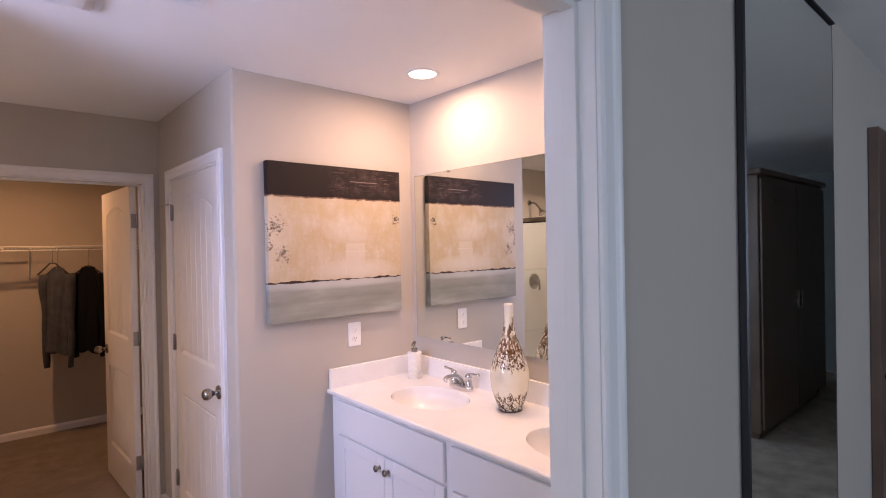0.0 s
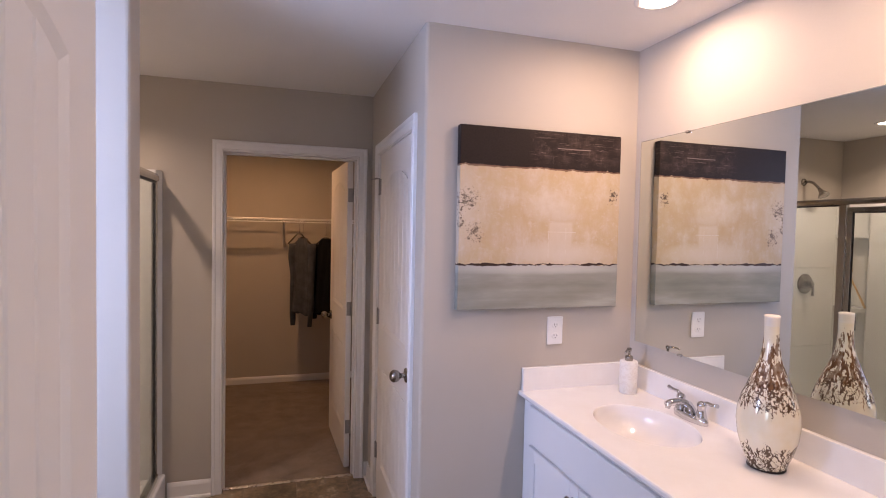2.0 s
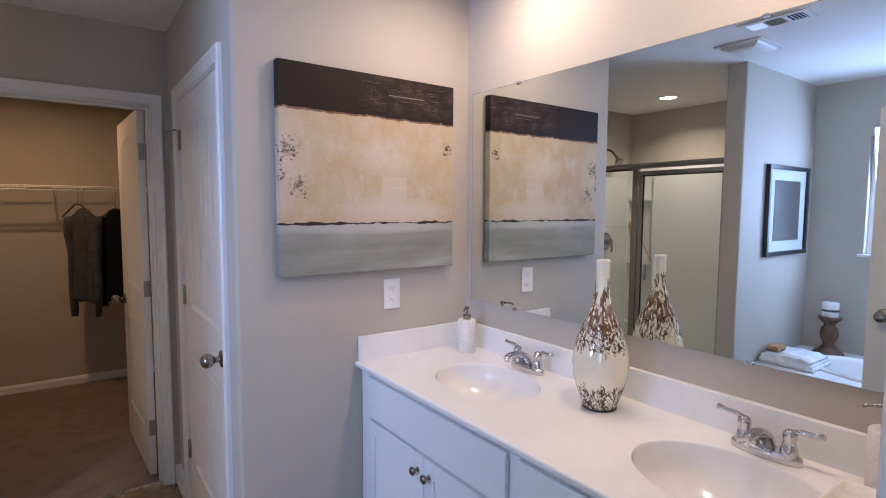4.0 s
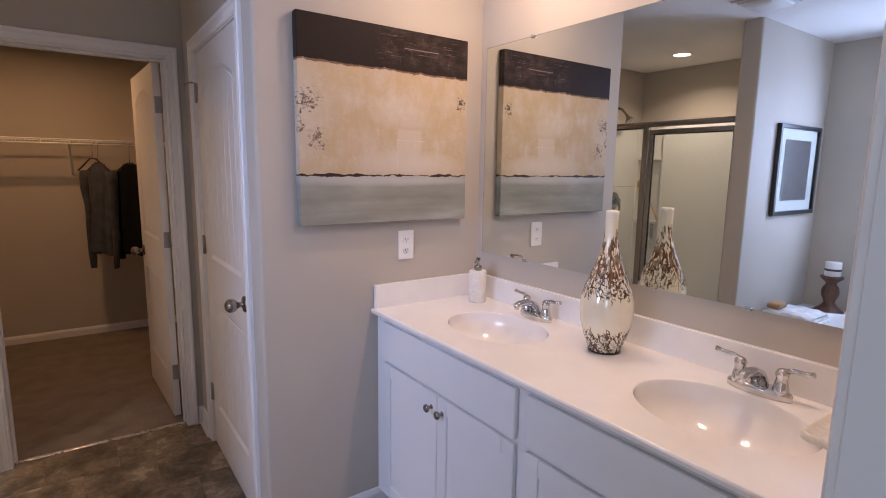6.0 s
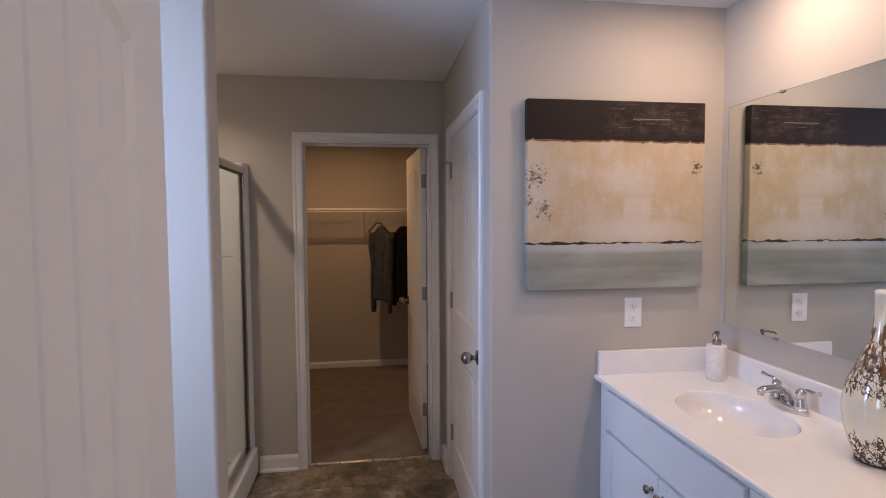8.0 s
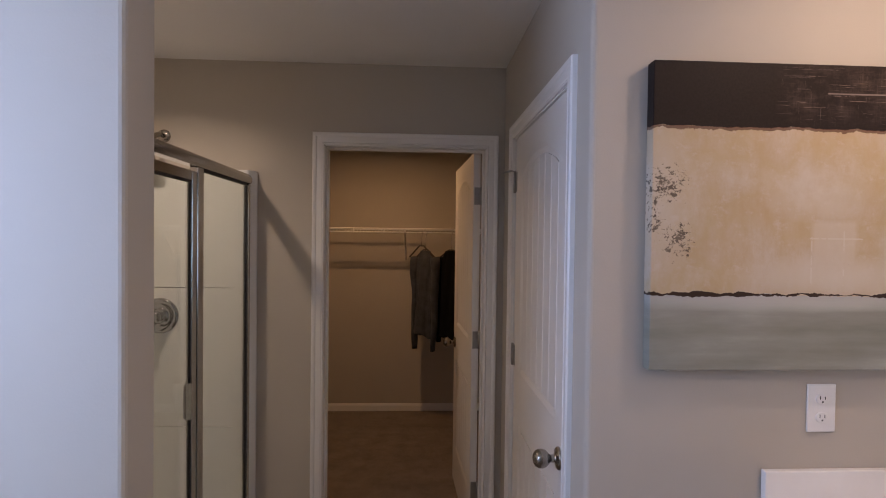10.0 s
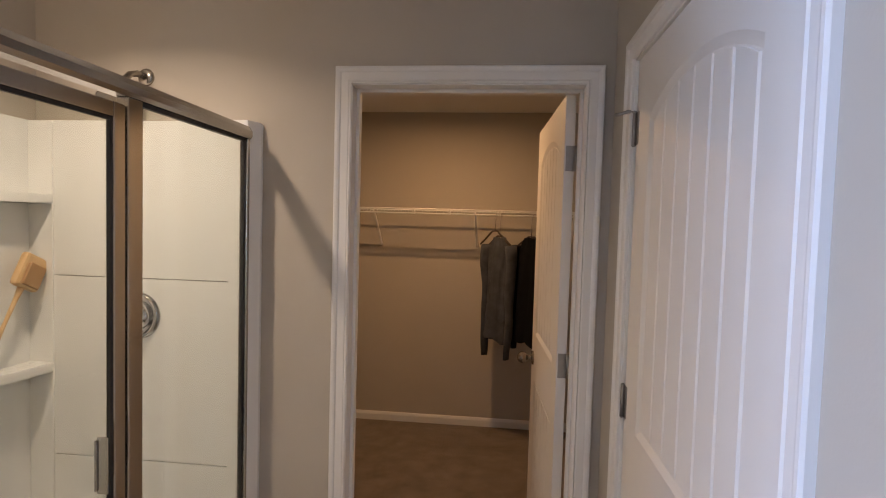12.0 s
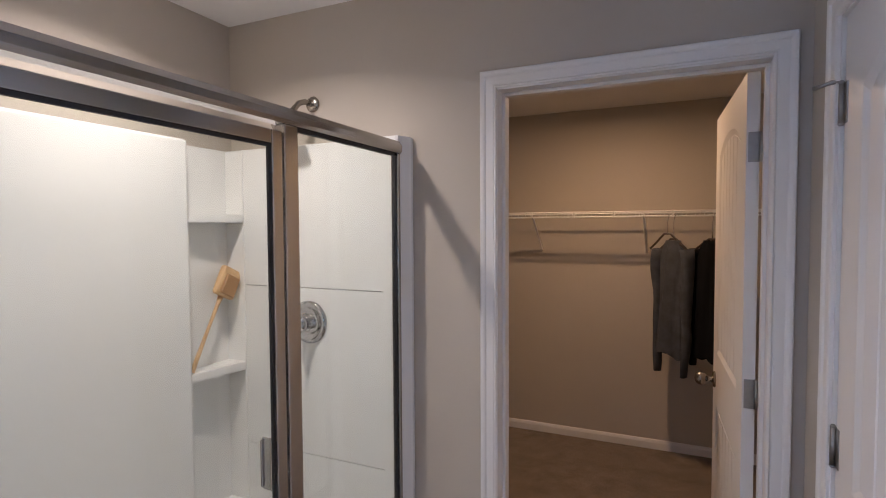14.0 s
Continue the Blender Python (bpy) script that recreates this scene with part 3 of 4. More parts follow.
baseboard("white baseboard with shoe moulding under the closet wall", (0.399, YC), (0.165, YC), 0.10)
baseboard("white baseboard beside the closet casing", (XR, YC), (1.306, YC), 0.10)
baseboard("white baseboard stub beside the door casing", (XR, 3.711), (XR, YC - 0.027), 0.10)
baseboard("white baseboard at the wall corner", (XR, YP + 0.001), (XR, 2.760), 0.10)
baseboard("white baseboard under the canvas", (1.875, YP), (XR, YP), 0.10)
baseboard("white closet baseboard on the back wall", (1.9, YN), (-1.3, YN), 0.072, False)
baseboard("white closet baseboard on the side wall", (-1.3, YN - 0.014), (-1.3, YC + 0.12), 0.085, False)
baseboard("white baseboard on the stub wall end", (STUBX, STUB0), (STUBX, STUB1), 0.10)

bm = boxes((0.463, 1.239, YC + 0.036, YC + 0.058, -0.002, 0.006), bevel=0.0025)
tagged(part("threshold_strip", bm, THRESH), "worn metal transition strip between tile and carpet", "threshold strip", kind="structure")


# ---- doors ----
def arch(u, w, s, side, rise):
    k = abs((u - w / 2) / (w / 2 - s))
    return side + rise * max(0.0, 1 - k ** 2.3)


def knob_mesh(m):
    bm = bmesh.new()
    lathe(bm, [(0.034, 0), (0.034, 0.004), (0.030, 0.009), (0.014, 0.012), (0.0115, 0.016), (0.0115, 0.028), (0.0165, 0.033), (0.0245, 0.042), (0.0280, 0.053), (0.0275, 0.063), (0.0225, 0.072), (0.014, 0.078), (0.005, 0.080)], 28, m)
    return bm


def panel_door(name, label, m, w=0.762, h=2.03, t=0.035, knob_z=0.93, hinge_side="front", hinges=True, stile=0.112):
    """Two-panel arch-top plank door. Local x from the hinge edge, front face at y = 0 looking to -y."""
    door = thing(name, (0, 0, 0), label, "door", "structure")
    door.matrix_world = m
    s, b, l0, l1, side, rise = stile, 0.235, 0.81, 1.035, h - 0.175, 0.062
    us = [s + (w - 2 * s) * i / 20 for i in range(21)]
    bm = boxes((0, s, 0, t, 0, h), (w - s, w, 0, t, 0, h), (s, w - s, 0, t, 0, b), (s, w - s, 0, t, l0, l1))
    prism(bm, [(u, arch(u, w, s, side, rise)) for u in us] + [(w - s, h), (s, h)], 0, t)
    g, dep = 0.018, 0.0085
    low_out = [(s, b), (w - s, b), (w - s, l0), (s, l0)]
    low_in = [(s + g, b + g), (w - s - g, b + g), (w - s - g, l0 - g), (s + g, l0 - g)]
    inner_us = [s + g + (w - 2 * s - 2 * g) * i / 20 for i in range(21)]
    top_out = [(s, l1), (w - s, l1)] + [(u, arch(u, w, s, side, rise)) for u in reversed(us)]
    top_in = [(s + g, l1 + g), (w - s - g, l1 + g)] + [(u, arch(s + (u - s - g) * (w - 2 * s) / (w - 2 * s - 2 * g), w, s, side, rise) - g) for u in reversed(inner_us)]
    for o, i in ((low_out, low_in), (top_out, top_in)):
        strip(bm, o, i, 0, dep)
        strip(bm, o, i, t, t - dep)
        prism(bm, i, dep, t - dep)
    part("leaf", bm, DOORP, door)
    n, gap = 6, 0.0030
    x0, x1 = s + g + 0.004, w - s - g - 0.004
    pw = (x1 - x0) / n
    for k in range(n):
        a, c = x0 + k * pw + gap / 2, x0 + (k + 1) * pw - gap / 2
        cu = [a, (a + c) / 2, c]
        tops = [(u, arch(s + (u - s - g) * (w - 2 * s) / (w - 2 * s - 2 * g), w, s, side, rise) - g - 0.004) for u in reversed(cu)]
        for poly in ([(a, b + g + 0.004), (c, b + g + 0.004), (c, l0 - g - 0.004), (a, l0 - g - 0.004)], [(a, l1 + g + 0.004), (c, l1 + g + 0.004)] + tops):
            for d0, d1, e in ((dep, dep - 0.0036, 1), (t - dep, t - dep + 0.0036, -1)):
                bm = bmesh.new()
                pa = [bm.verts.new((u, d0, z)) for u, z in poly]
                cx, cz = sum(p[0] for p in poly) / len(poly), 0
                pb = [bm.verts.new((u + (0.0045 if u < cx - 0.001 else -0.0045 if u > cx + 0.001 else 0), d1, z)) for u, z in poly]
                bm.faces.new(pb)
                for i in range(len(poly)):
                    j = (i + 1) % len(poly)
                    bm.faces.new((pa[i], pa[j], pb[j], pb[i]))
                part("plank", bm, DOORP, door)
    for y, rx in ((0, 90), (t, -90)):
        part("knob", knob_mesh(pose(w - 0.070, y, knob_z, rx)), NICKEL, door, "satin nickel round door knob")
    if hinges:
        for z in (0.24, 1.04, 1.80):
            bm = bmesh.new()
            y = -0.006 if hinge_side == "front" else t + 0.006
            lathe(bm, [(0.0058, z), (0.0058, z + 0.089)], 10, pose(-0.002, y, 0))
            lathe(bm, [(0.0040, z - 0.004), (0.0068, z), (0.0040, z + 0.004)], 10, pose(-0.002, y, 0))
            lathe(bm, [(0.0040, z + 0.085), (0.0068, z + 0.089), (0.003, z + 0.095)], 10, pose(-0.002, y, 0))
            if hinge_side == "front":
                box(bm, 0.001, 0.024, -0.0022, 0.0, z, z + 0.089, bevel=0.0008)
                box(bm, -0.016, -0.004, -0.0022, 0.0, z, z + 0.089, bevel=0.0008)
            else:
                box(bm, -0.0035, 0.0, 0.003, t, z, z + 0.089, bevel=0.001)
            part("hinge", bm, HINGE, door, "satin steel butt hinge")
    return door


# closed door on the return wall: hinge at the far end, leaf just inside the casing
d2 = panel_door("door_2", "closed white two-panel arch-top plank door", pose(XR + 0.006, 3.645, 0.006, 0, 0, -90), w=0.818, knob_z=0.935, stile=0.122)
bm = bmesh.new()
tube(bm, [(-0.012, -0.006, 1.893), (-0.012, -0.022, 1.895), (-0.020, -0.040, 1.890), (-0.030, -0.052, 1.888)], [0.005, 0.005, 0.004, 0.006], 8)
part("hinge_stop", bm, HINGE, d2, "hinge-pin door stop")
# closet door, standing open into the closet


def closet_door():
    door = panel_door("door_1", "open white two-panel arch-top plank door of the closet", pose(1.196, YC + 0.130, 0.018, 0, 0, 92.6) @ pose(0, -0.035, 0), w=0.760, h=2.025, knob_z=0.91, hinges=False)
    for z in (0.225, 1.012, 1.758):
        bm = boxes((-0.0025, 0.0, 0.0, 0.030, z, z + 0.089))
        lathe(bm, [(0.0058, z), (0.0058, z + 0.089)], 10, pose(-0.004, -0.004, 0))
        part("hinge", bm, HINGE, door, "satin steel butt hinge")
    return door


closet_door()
# bathroom door, standing open along the tub side
panel_door("door_3", "open white two-panel arch-top plank bathroom door", pose(0.476, YS + 0.006, 0.012, 0, 0, 90.0), w=0.787, knob_z=0.985, hinges=False, stile=0.120)


# ---- vanity ----
CT, CF = 0.918, 1.810
SINKS = (2.170, 1.340)


def vanity():
    v = thing("vanity_cabinet", (CF, 1.757, 0), "white painted double vanity cabinet with knobs", "vanity")
    inv = v.matrix_world.inverted()

    def add(name, bm, material, parent=v, label=""):
        bm.transform(inv)
        return part(name, bm, material, parent, label)

    add("carcass", boxes((CF + 0.02, XE - 0.004, YS + 0.004, YP - 0.004, 0.10, CT - 0.145), (CF + 0.02, XE - 0.30 - 0.16, YS + 0.004, YP - 0.004, CT - 0.145, CT - 0.022)), CABINET)
    add("toe_kick", boxes((CF + 0.07, CF + 0.085, YS + 0.004, YP - 0.004, 0, 0.10)), CABINET)
    # face frame: stiles and rails
    y0, y1, ym = YS + 0.004, YP - 0.004, 1.757
    for row in ((y0, y0 + 0.09, 0.10, CT - 0.022), (y1 - 0.085, y1, 0.10, CT - 0.022), (ym - 0.03, ym + 0.03, 0.10, CT - 0.022)):
        add("stile", boxes((CF, CF + 0.02, row[0], row[1], row[2], row[3])), CABINET)
    for ya, yb in ((y0 + 0.09, ym - 0.03), (ym + 0.03, y1 - 0.085)):
        for za, zb in ((0.10, 0.135), (0.698, 0.730), (0.872, CT - 0.022)):
            add("rail", boxes((CF, CF + 0.02, ya, yb, za, zb)), CABINET)
        add("drawer_front", boxes((CF - 0.018, CF - 0.001, ya - 0.008, yb + 0.008, 0.722, 0.878), bevel=0.004), CABINET)
        mid = (ya + yb) / 2
        for da, db, kn in ((ya - 0.008, mid - 0.002, mid - 0.033), (mid + 0.002, yb + 0.008, mid + 0.033)):
            bm = bmesh.new()
            f = 0.055
            for r in ((da, da + f, 0.125, 0.708), (db - f, db, 0.125, 0.708), (da + f, db - f, 0.125, 0.125 + f), (da + f, db - f, 0.708 - f, 0.708)):
                box(bm, CF - 0.018, CF - 0.001, r[0], r[1], r[2], r[3], bevel=0.0025, seg=1)
            box(bm, CF - 0.011, CF - 0.003, da + f - 0.003, db - f + 0.003, 0.125 + f - 0.003, 0.708 - f + 0.003)
            d = add("door", bm, CABINET)
            bm = bmesh.new()
            lathe(bm, [(0.009, 0), (0.009, 0.002), (0.0055, 0.006), (0.006, 0.012), (0.013, 0.018), (0.0155, 0.023), (0.013, 0.028), (0.006, 0.031)], 20, pose(CF - 0.018, kn, 0.655, 0, -90, 0))
            add("knob", bm, NICKEL, d, "round brushed nickel cabinet knob")


vanity()


def countertop():
    top = thing("vanity_countertop", (CF, 1.757, CT), "white cultured-marble double vanity top with oval bowls", "countertop")
    inv = top.matrix_world.inverted()
    x0, x1, y0, y1 = CF - 0.030, XE - 0.002, YS + 0.003, YP - 0.002
    RX, RY, CX = 0.163, 0.215, 2.058
    bm = bmesh.new()
    loops = [[(x0 + 0.006, y0), (x1, y0), (x1, y1), (x0 + 0.006, y1)]]
    for cy in SINKS:
        loops.append([(CX + RX * math.cos(a), cy + RY * math.sin(a)) for a in [2 * math.pi * i / 64 for i in range(64)]])
    es = []
    for lp in loops:
        vs = [bm.verts.new((x, y, CT)) for x, y in lp]
        es += [bm.edges.new((vs[i], vs[(i + 1) % len(vs)])) for i in range(len(vs))]
    bmesh.ops.triangle_fill(bm, use_beauty=True, use_dissolve=False, edges=es)
    # rounded front edge and underside
    prof = [(x0 + 0.006, CT), (x0 + 0.0025, CT - 0.0015), (x0, CT - 0.006), (x0, CT - 0.016), (x0 + 0.004, CT - 0.022), (CF + 0.01, CT - 0.022)]
    for (xa, za), (xb, zb) in zip(prof, prof[1:]):
        vs = [bm.verts.new(c) for c in ((xa, y0, za), (xa, y1, za), (xb, y1, zb), (xb, y0, zb))]
        bm.faces.new(vs).smooth = True
    bm.transform(inv)
    part("slab", bm, MARBLE, top)
    for cy in SINKS:
        bm = bmesh.new()
        ring = [(1.0, 0.0), (0.993, -0.0015), (0.989, -0.006), (0.984, -0.030), (0.945, -0.060), (0.80, -0.085), (0.62, -0.112), (0.40, -0.126), (0.14, -0.133)]
        lathe(bm, ring, 64, pose(CX, cy, CT), RX, RY, close=False)
        bm.transform(inv)
        bowl = part("basin", bm, MARBLE, top)
        bm = bmesh.new()
        lathe(bm, [(0.026, -0.1335), (0.026, -0.129), (0.020, -0.126), (0.008, -0.1275)], 24, pose(CX, cy, CT))
        bm.transform(inv)
        part("drain", bm, CHROME, bowl, "chrome pop-up drain")
    bm = boxes((XE - 0.020, XE - 0.001, y0, y1 - 0.019, CT - 0.002, CT + 0.100), bevel=0.003)
    bm.transform(inv)
    part("backsplash", bm, MARBLE, top)
    bm = boxes((x0 + 0.012, XE - 0.001, y1 - 0.019, y1, CT - 0.002, CT + 0.100), bevel=0.003)
    bm.transform(inv)
    part("sidesplash", bm, MARBLE, top)


countertop()


def faucet(cy):
    f = thing("faucet", (2.262, cy, CT), "chrome two-lever centreset basin faucet on the vanity top", "faucet", group="vanity faucets")
    bm = bmesh.new()
    lathe(bm, [(1.0, 0), (1.0, 0.016), (0.95, 0.022), (0.80, 0.025)], 36, None, 0.028, 0.082)
    part("base_plate", bm, CHROME, f)
    bm = bmesh.new()
    tube(bm, [(0.004, 0, 0.014), (0.0, 0, 0.035), (-0.012, 0, 0.054), (-0.035, 0, 0.066), (-0.065, 0, 0.071), (-0.095, 0, 0.070), (-0.112, 0, 0.063)], [0.024, 0.022, 0.0195, 0.017, 0.0155, 0.0145, 0.012], 16, 0.8)
    tube(bm, [(-0.103, 0, 0.066), (-0.105, 0, 0.050)], [0.010, 0.009], 12)
    part("spout", bm, CHROME, f)
    for sgn in (1, -1):
        bm = bmesh.new()
        lathe(bm, [(0.021, 0.014), (0.020, 0.026), (0.016, 0.045), (0.0135, 0.056), (0.016, 0.064), (0.0165, 0.072), (0.012, 0.080), (0.004, 0.084)], 22, pose(0, 0.052 * sgn, 0))
        tube(bm, [(0, 0.054 * sgn, 0.076), (0.004, 0.075 * sgn, 0.083), (0.004, 0.098 * sgn, 0.083), (0.002, 0.122 * sgn, 0.088)], [0.0075, 0.0068, 0.006, 0.0075], 12)
        part("lever", bm, CHROME, f)
    return f


for cy in SINKS:
    faucet(cy)


def soap_dispenser(x, y, turn):
    s = thing("soap_dispenser", (x, y, CT), "white veined marble soap dispenser with nickel pump", "soap dispenser", group="vanity soap dispensers", rz=turn)
    bm = bmesh.new()
    lathe(bm, [(0.034, 0), (0.0375, 0.003), (0.0375, 0.136), (0.035, 0.140), (0.012, 0.141)], 32)
    part("body", bm, STONE, s)
    bm = bmesh.new()
    lathe(bm, [(0.0165, 0.140), (0.0165, 0.158), (0.0145, 0.161), (0.006, 0.162), (0.005, 0.180), (0.009, 0.182), (0.010, 0.194), (0.004, 0.196)], 20)
    tube(bm, [(0, 0, 0.189), (0.020, 0, 0.190), (0.042, 0, 0.186), (0.048, 0, 0.180)], [0.005, 0.0045, 0.004, 0.0035], 10)
    part("pump", bm, NICKEL, s, "brushed nickel pump")


soap_dispenser(2.235, 2.505, 215)
soap_dispenser(2.283, 1.108, 105)


def rounded(x0, x1, y0, y1, r, n=6):
    """Corner points of a rounded rectangle, anticlockwise."""
    out = []
    for cx, cy, a0 in ((x1 - r, y1 - r, 0), (x0 + r, y1 - r, 90), (x0 + r, y0 + r, 180), (x1 - r, y0 + r, 270)):
        for k in range(n + 1):
            a = radians(a0 + 90 * k / n)
            out.append((cx + r * math.cos(a), cy + r * math.sin(a)))
    return out


sd = thing("soap_dish", (2.158, 1.104, CT), "ivory marble soap dish beside the basin", "soap dish")
bm = bmesh.new()
rings = []
for inset, z in ((0.004, 0.0), (0.0, 0.003), (0.0, 0.016), (0.003, 0.019), (0.009, 0.018), (0.014, 0.010), (0.040, 0.008)):
    rings.append([bm.verts.new((x, y, z)) for x, y in rounded(-0.088 + inset, 0.088 - inset, -0.072 + inset, 0.072 - inset, max(0.010, 0.024 - inset))])
for r0, r1 in zip(rings, rings[1:]):
    for k in range(len(r0)):
        bm.faces.new((r0[k], r0[(k + 1) % len(r0)], r1[(k + 1) % len(r0)], r1[k])).smooth = True
bm.faces.new(rings[-1])
bm.faces.new(list(reversed(rings[0])))
part("dish", bm, STONE, sd)

vz = thing("vase", (2.185, 1.782, CT), "cream mercury-glass bottle vase with brown drips", "vase")
bm = bmesh.new()
lathe(bm, [(r, z * 0.962) for r, z in [(0.036, 0.0), (0.046, 0.002), (0.050, 0.008), (0.055, 0.020), (0.068, 0.055), (0.080, 0.100), (0.0845, 0.145), (0.0825, 0.180), (0.073, 0.220), (0.058, 0.260), (0.042, 0.300), (0.0295, 0.338), (0.0225, 0.375), (0.0203, 0.41), (0.0203, 0.44), (0.0208, 0.466), (0.0212, 0.474), (0.019, 0.475), (0.017, 0.45)]], 48)
part("body", bm, VASE, vz)
bm = bmesh.new()
lathe(bm, [(0.045, -0.0), (0.0515, 0.001), (0.0520, 0.004), (0.0495, 0.005)], 48)
part("foot_ring", bm, paint("dark_vase_foot", (0.05, 0.03, 0.02), 0.3), vz)

mirror = tagged(thing("wall_mirror", (XE, 1.77, 1.12), "large frameless plate-glass mirror above the vanity", "mirror"))
part("plate", boxes((-0.006, -0.001, -0.83, 0.832, 0, 0.90)), MIRROR, mirror)
for row in ((-0.0055, -0.001, -0.83, 0.832, 0.9001, 0.9016), (-0.0055, -0.001, 0.8321, 0.8336, 0, 0.9016)):
    part("glass_edge", boxes(row), EDGEGLASS, mirror, "dark cut glass edge")
for y, z in ((0.55, -0.006), (-0.35, -0.006), (0.55, 0.894), (-0.35, 0.894)):
    part("clip", boxes((-0.013, -0.001, y - 0.010, y + 0.010, z, z + 0.010), bevel=0.002), CHROME, mirror, "small clear mirror clip")

PX0, PX1, PZ0, PZ1 = 1.476, 2.232, 1.279, 2.037
canvas = thing("canvas_painting", (PX0, YP - 0.040, PZ0), "abstract canvas, dark, ochre and grey bands", "painting")
part("canvas", boxes((0, PX1 - PX0, 0, 0.037, 0, PZ1 - PZ0), bevel=0.003), painting_material(PX1 - PX0, PZ1 - PZ0), canvas)

ot = thing("wall_outlet", (1.947, YP, 1.174), "white duplex outlet with cover plate", "outlet")
part("cover_plate", boxes((-0.038, 0.038, -0.006, -0.0005, -0.062, 0.062), bevel=0.003), PLASTIC, ot)
for dz in (-0.0235, 0.0235):
    bm = bmesh.new()
    lathe(bm, [(0.0165, 0), (0.0165, 0.0035), (0.0155, 0.004)], 20, pose(0, -0.005, dz, 90), 1.0, 0.85)
    r = part("receptacle", bm, PLASTIC, ot)
    part("slot", boxes((-0.0075, -0.0055, -0.0096, -0.0088, dz - 0.001, dz + 0.008), (0.0055, 0.0075, -0.0096, -0.0088, dz - 0.001, dz + 0.007), (-0.002, 0.002, -0.0096, -0.0088, dz - 0.009, dz - 0.005)), SOCKET, r)


# ---- ceiling fixtures ----
def downlight(x, y, r):
    d = thing("recessed_downlight", (x, y, CEIL), "white recessed ceiling downlight, switched on", "ceiling light", group="recessed downlights")
    bm = bmesh.new()
    lathe(bm, [(r, -0.001), (r + 0.004, -0.006), (r + 0.018, -0.004), (r + 0.020, -0.0005)], 40, close=False)
    part("trim_ring", bm, VENTM, d)
    bm = bmesh.new()
    lathe(bm, [(r * 0.98, -0.0045), (r * 0.5, -0.003), (0.001, -0.0025)], 40, close=False)
    part("lens", bm, LENS, d, "glowing frosted lens")


downlight(2.06, 2.18, 0.062)
downlight(2.06, 1.34, 0.062)
downlight(-0.235, 3.25, 0.062)
fan = thing("exhaust_fan", (0.66, 2.23, CEIL), "white domed ceiling exhaust fan cover", "exhaust fan")
part("frame", boxes((-0.14, 0.14, -0.125, 0.125, -0.010, -0.001), bevel=0.004), VENTM, fan)
bm = bmesh.new()
rings = []
for inset, z in ((0.0, -0.010), (0.006, -0.020), (0.030, -0.031), (0.060, -0.036)):
    rings.append([bm.verts.new((x, y, z)) for x, y in ((-0.118 + inset, -0.100 + inset), (0.118 - inset, -0.100 + inset), (0.118 - inset, 0.100 - inset), (-0.118 + inset, 0.100 - inset))])
for r0, r1 in zip(rings, rings[1:]):
    for k in range(4):
        bm.faces.new((r0[k], r0[(k + 1) % 4], r1[(k + 1) % 4], r1[k]))
bm.faces.new(rings[-1])
part("domed_cover", bm, VENTM, fan)
vent = thing("ceiling_vent", (0.98, 1.96, CEIL), "white louvred ceiling air register", "air vent")
part("frame", boxes((-0.075, 0.075, -0.15, -0.125, -0.008, -0.001), (-0.075, 0.075, 0.125, 0.15, -0.008, -0.001), (-0.075, -0.05, -0.125, 0.125, -0.008, -0.001), (0.05, 0.075, -0.125, 0.125, -0.008, -0.001)), VENTM, vent)
# near-black sheet gives the shade of the open duct behind the slats
part("duct_shade", boxes((-0.05, 0.05, -0.125, 0.125, -0.002, -0.0005)), SOCKET, vent)
for y in (-0.043, 0.043):
    part("divider", boxes((-0.05, 0.05, y - 0.006, y + 0.006, -0.008, -0.002), bevel=0.001), VENTM, vent)
for y0, tilt in ((-0.086, 48), (0.0, 0), (0.086, -48)):
    for i in range(5):
        if tilt:
            bm = boxes((-0.05, 0.05, -0.0065, 0.0065, -0.0006, 0.0006))
            bm.transform(pose(0, y0 - 0.030 + i * 0.015, -0.0065, tilt))
        else:
            bm = boxes((-0.0075, 0.0075, -0.037, 0.037, -0.0006, 0.0006))
            bm.transform(pose(-0.036 + i * 0.018, 0, -0.0065, 0, 48))
        part("slat", bm, VENTM, vent)


# ---- shower ----
SX, SB, SY = 0.115, -0.620, 3.860
sh = thing("shower_surround", (-0.3, 3.2, 0), "white acrylic shower surround with corner shelves", "shower surround")
inv = sh.matrix_world.inverted()


def shpart(name, bm, material, parent=sh, label=""):
    bm.transform(inv)
    return part(name, bm, material, parent, label)


shpart("back_panel", boxes((XW + 0.002, SB, STUB1 + 0.004, 3.605, 0.10, 1.912), bevel=0.012), ACRYLIC)
shpart("niche_panel", boxes((XW + 0.002, -0.705, 3.596, YC - 0.004, 0.10, 1.905), bevel=0.002), ACRYLIC)
# valve wall: three stacked sheets with fine joints, and the front flange
for za, zb in ((0.10, 0.698), (0.7005, 1.3525), (1.355, 1.905)):
    shpart("valve_wall_sheet", boxes((-0.706, 0.052, SY, YC - 0.003, za, zb), bevel=0.0015), ACRYLIC)
bm = bmesh.new()
prism(bm, [(0.0545, -3.845), (0.108, -3.845), (0.118, -3.849), (0.136, -3.894), (0.140, -3.902), (0.140, -(YC - 0.003)), (0.0545, -(YC - 0.003))], 0.10, 1.908)
bm.transform(Matrix(((1, 0, 0, 0), (0, 0, -1, 0), (0, 1, 0, 0), (0, 0, 0, 1))))
bmesh.ops.bevel(bm, geom=[e for e in bm.edges if all(v.co.z > 1.9 for v in e.verts)], offset=0.004, segments=2, affect="EDGES")
shpart("front_flange", bm, ACRYLIC)
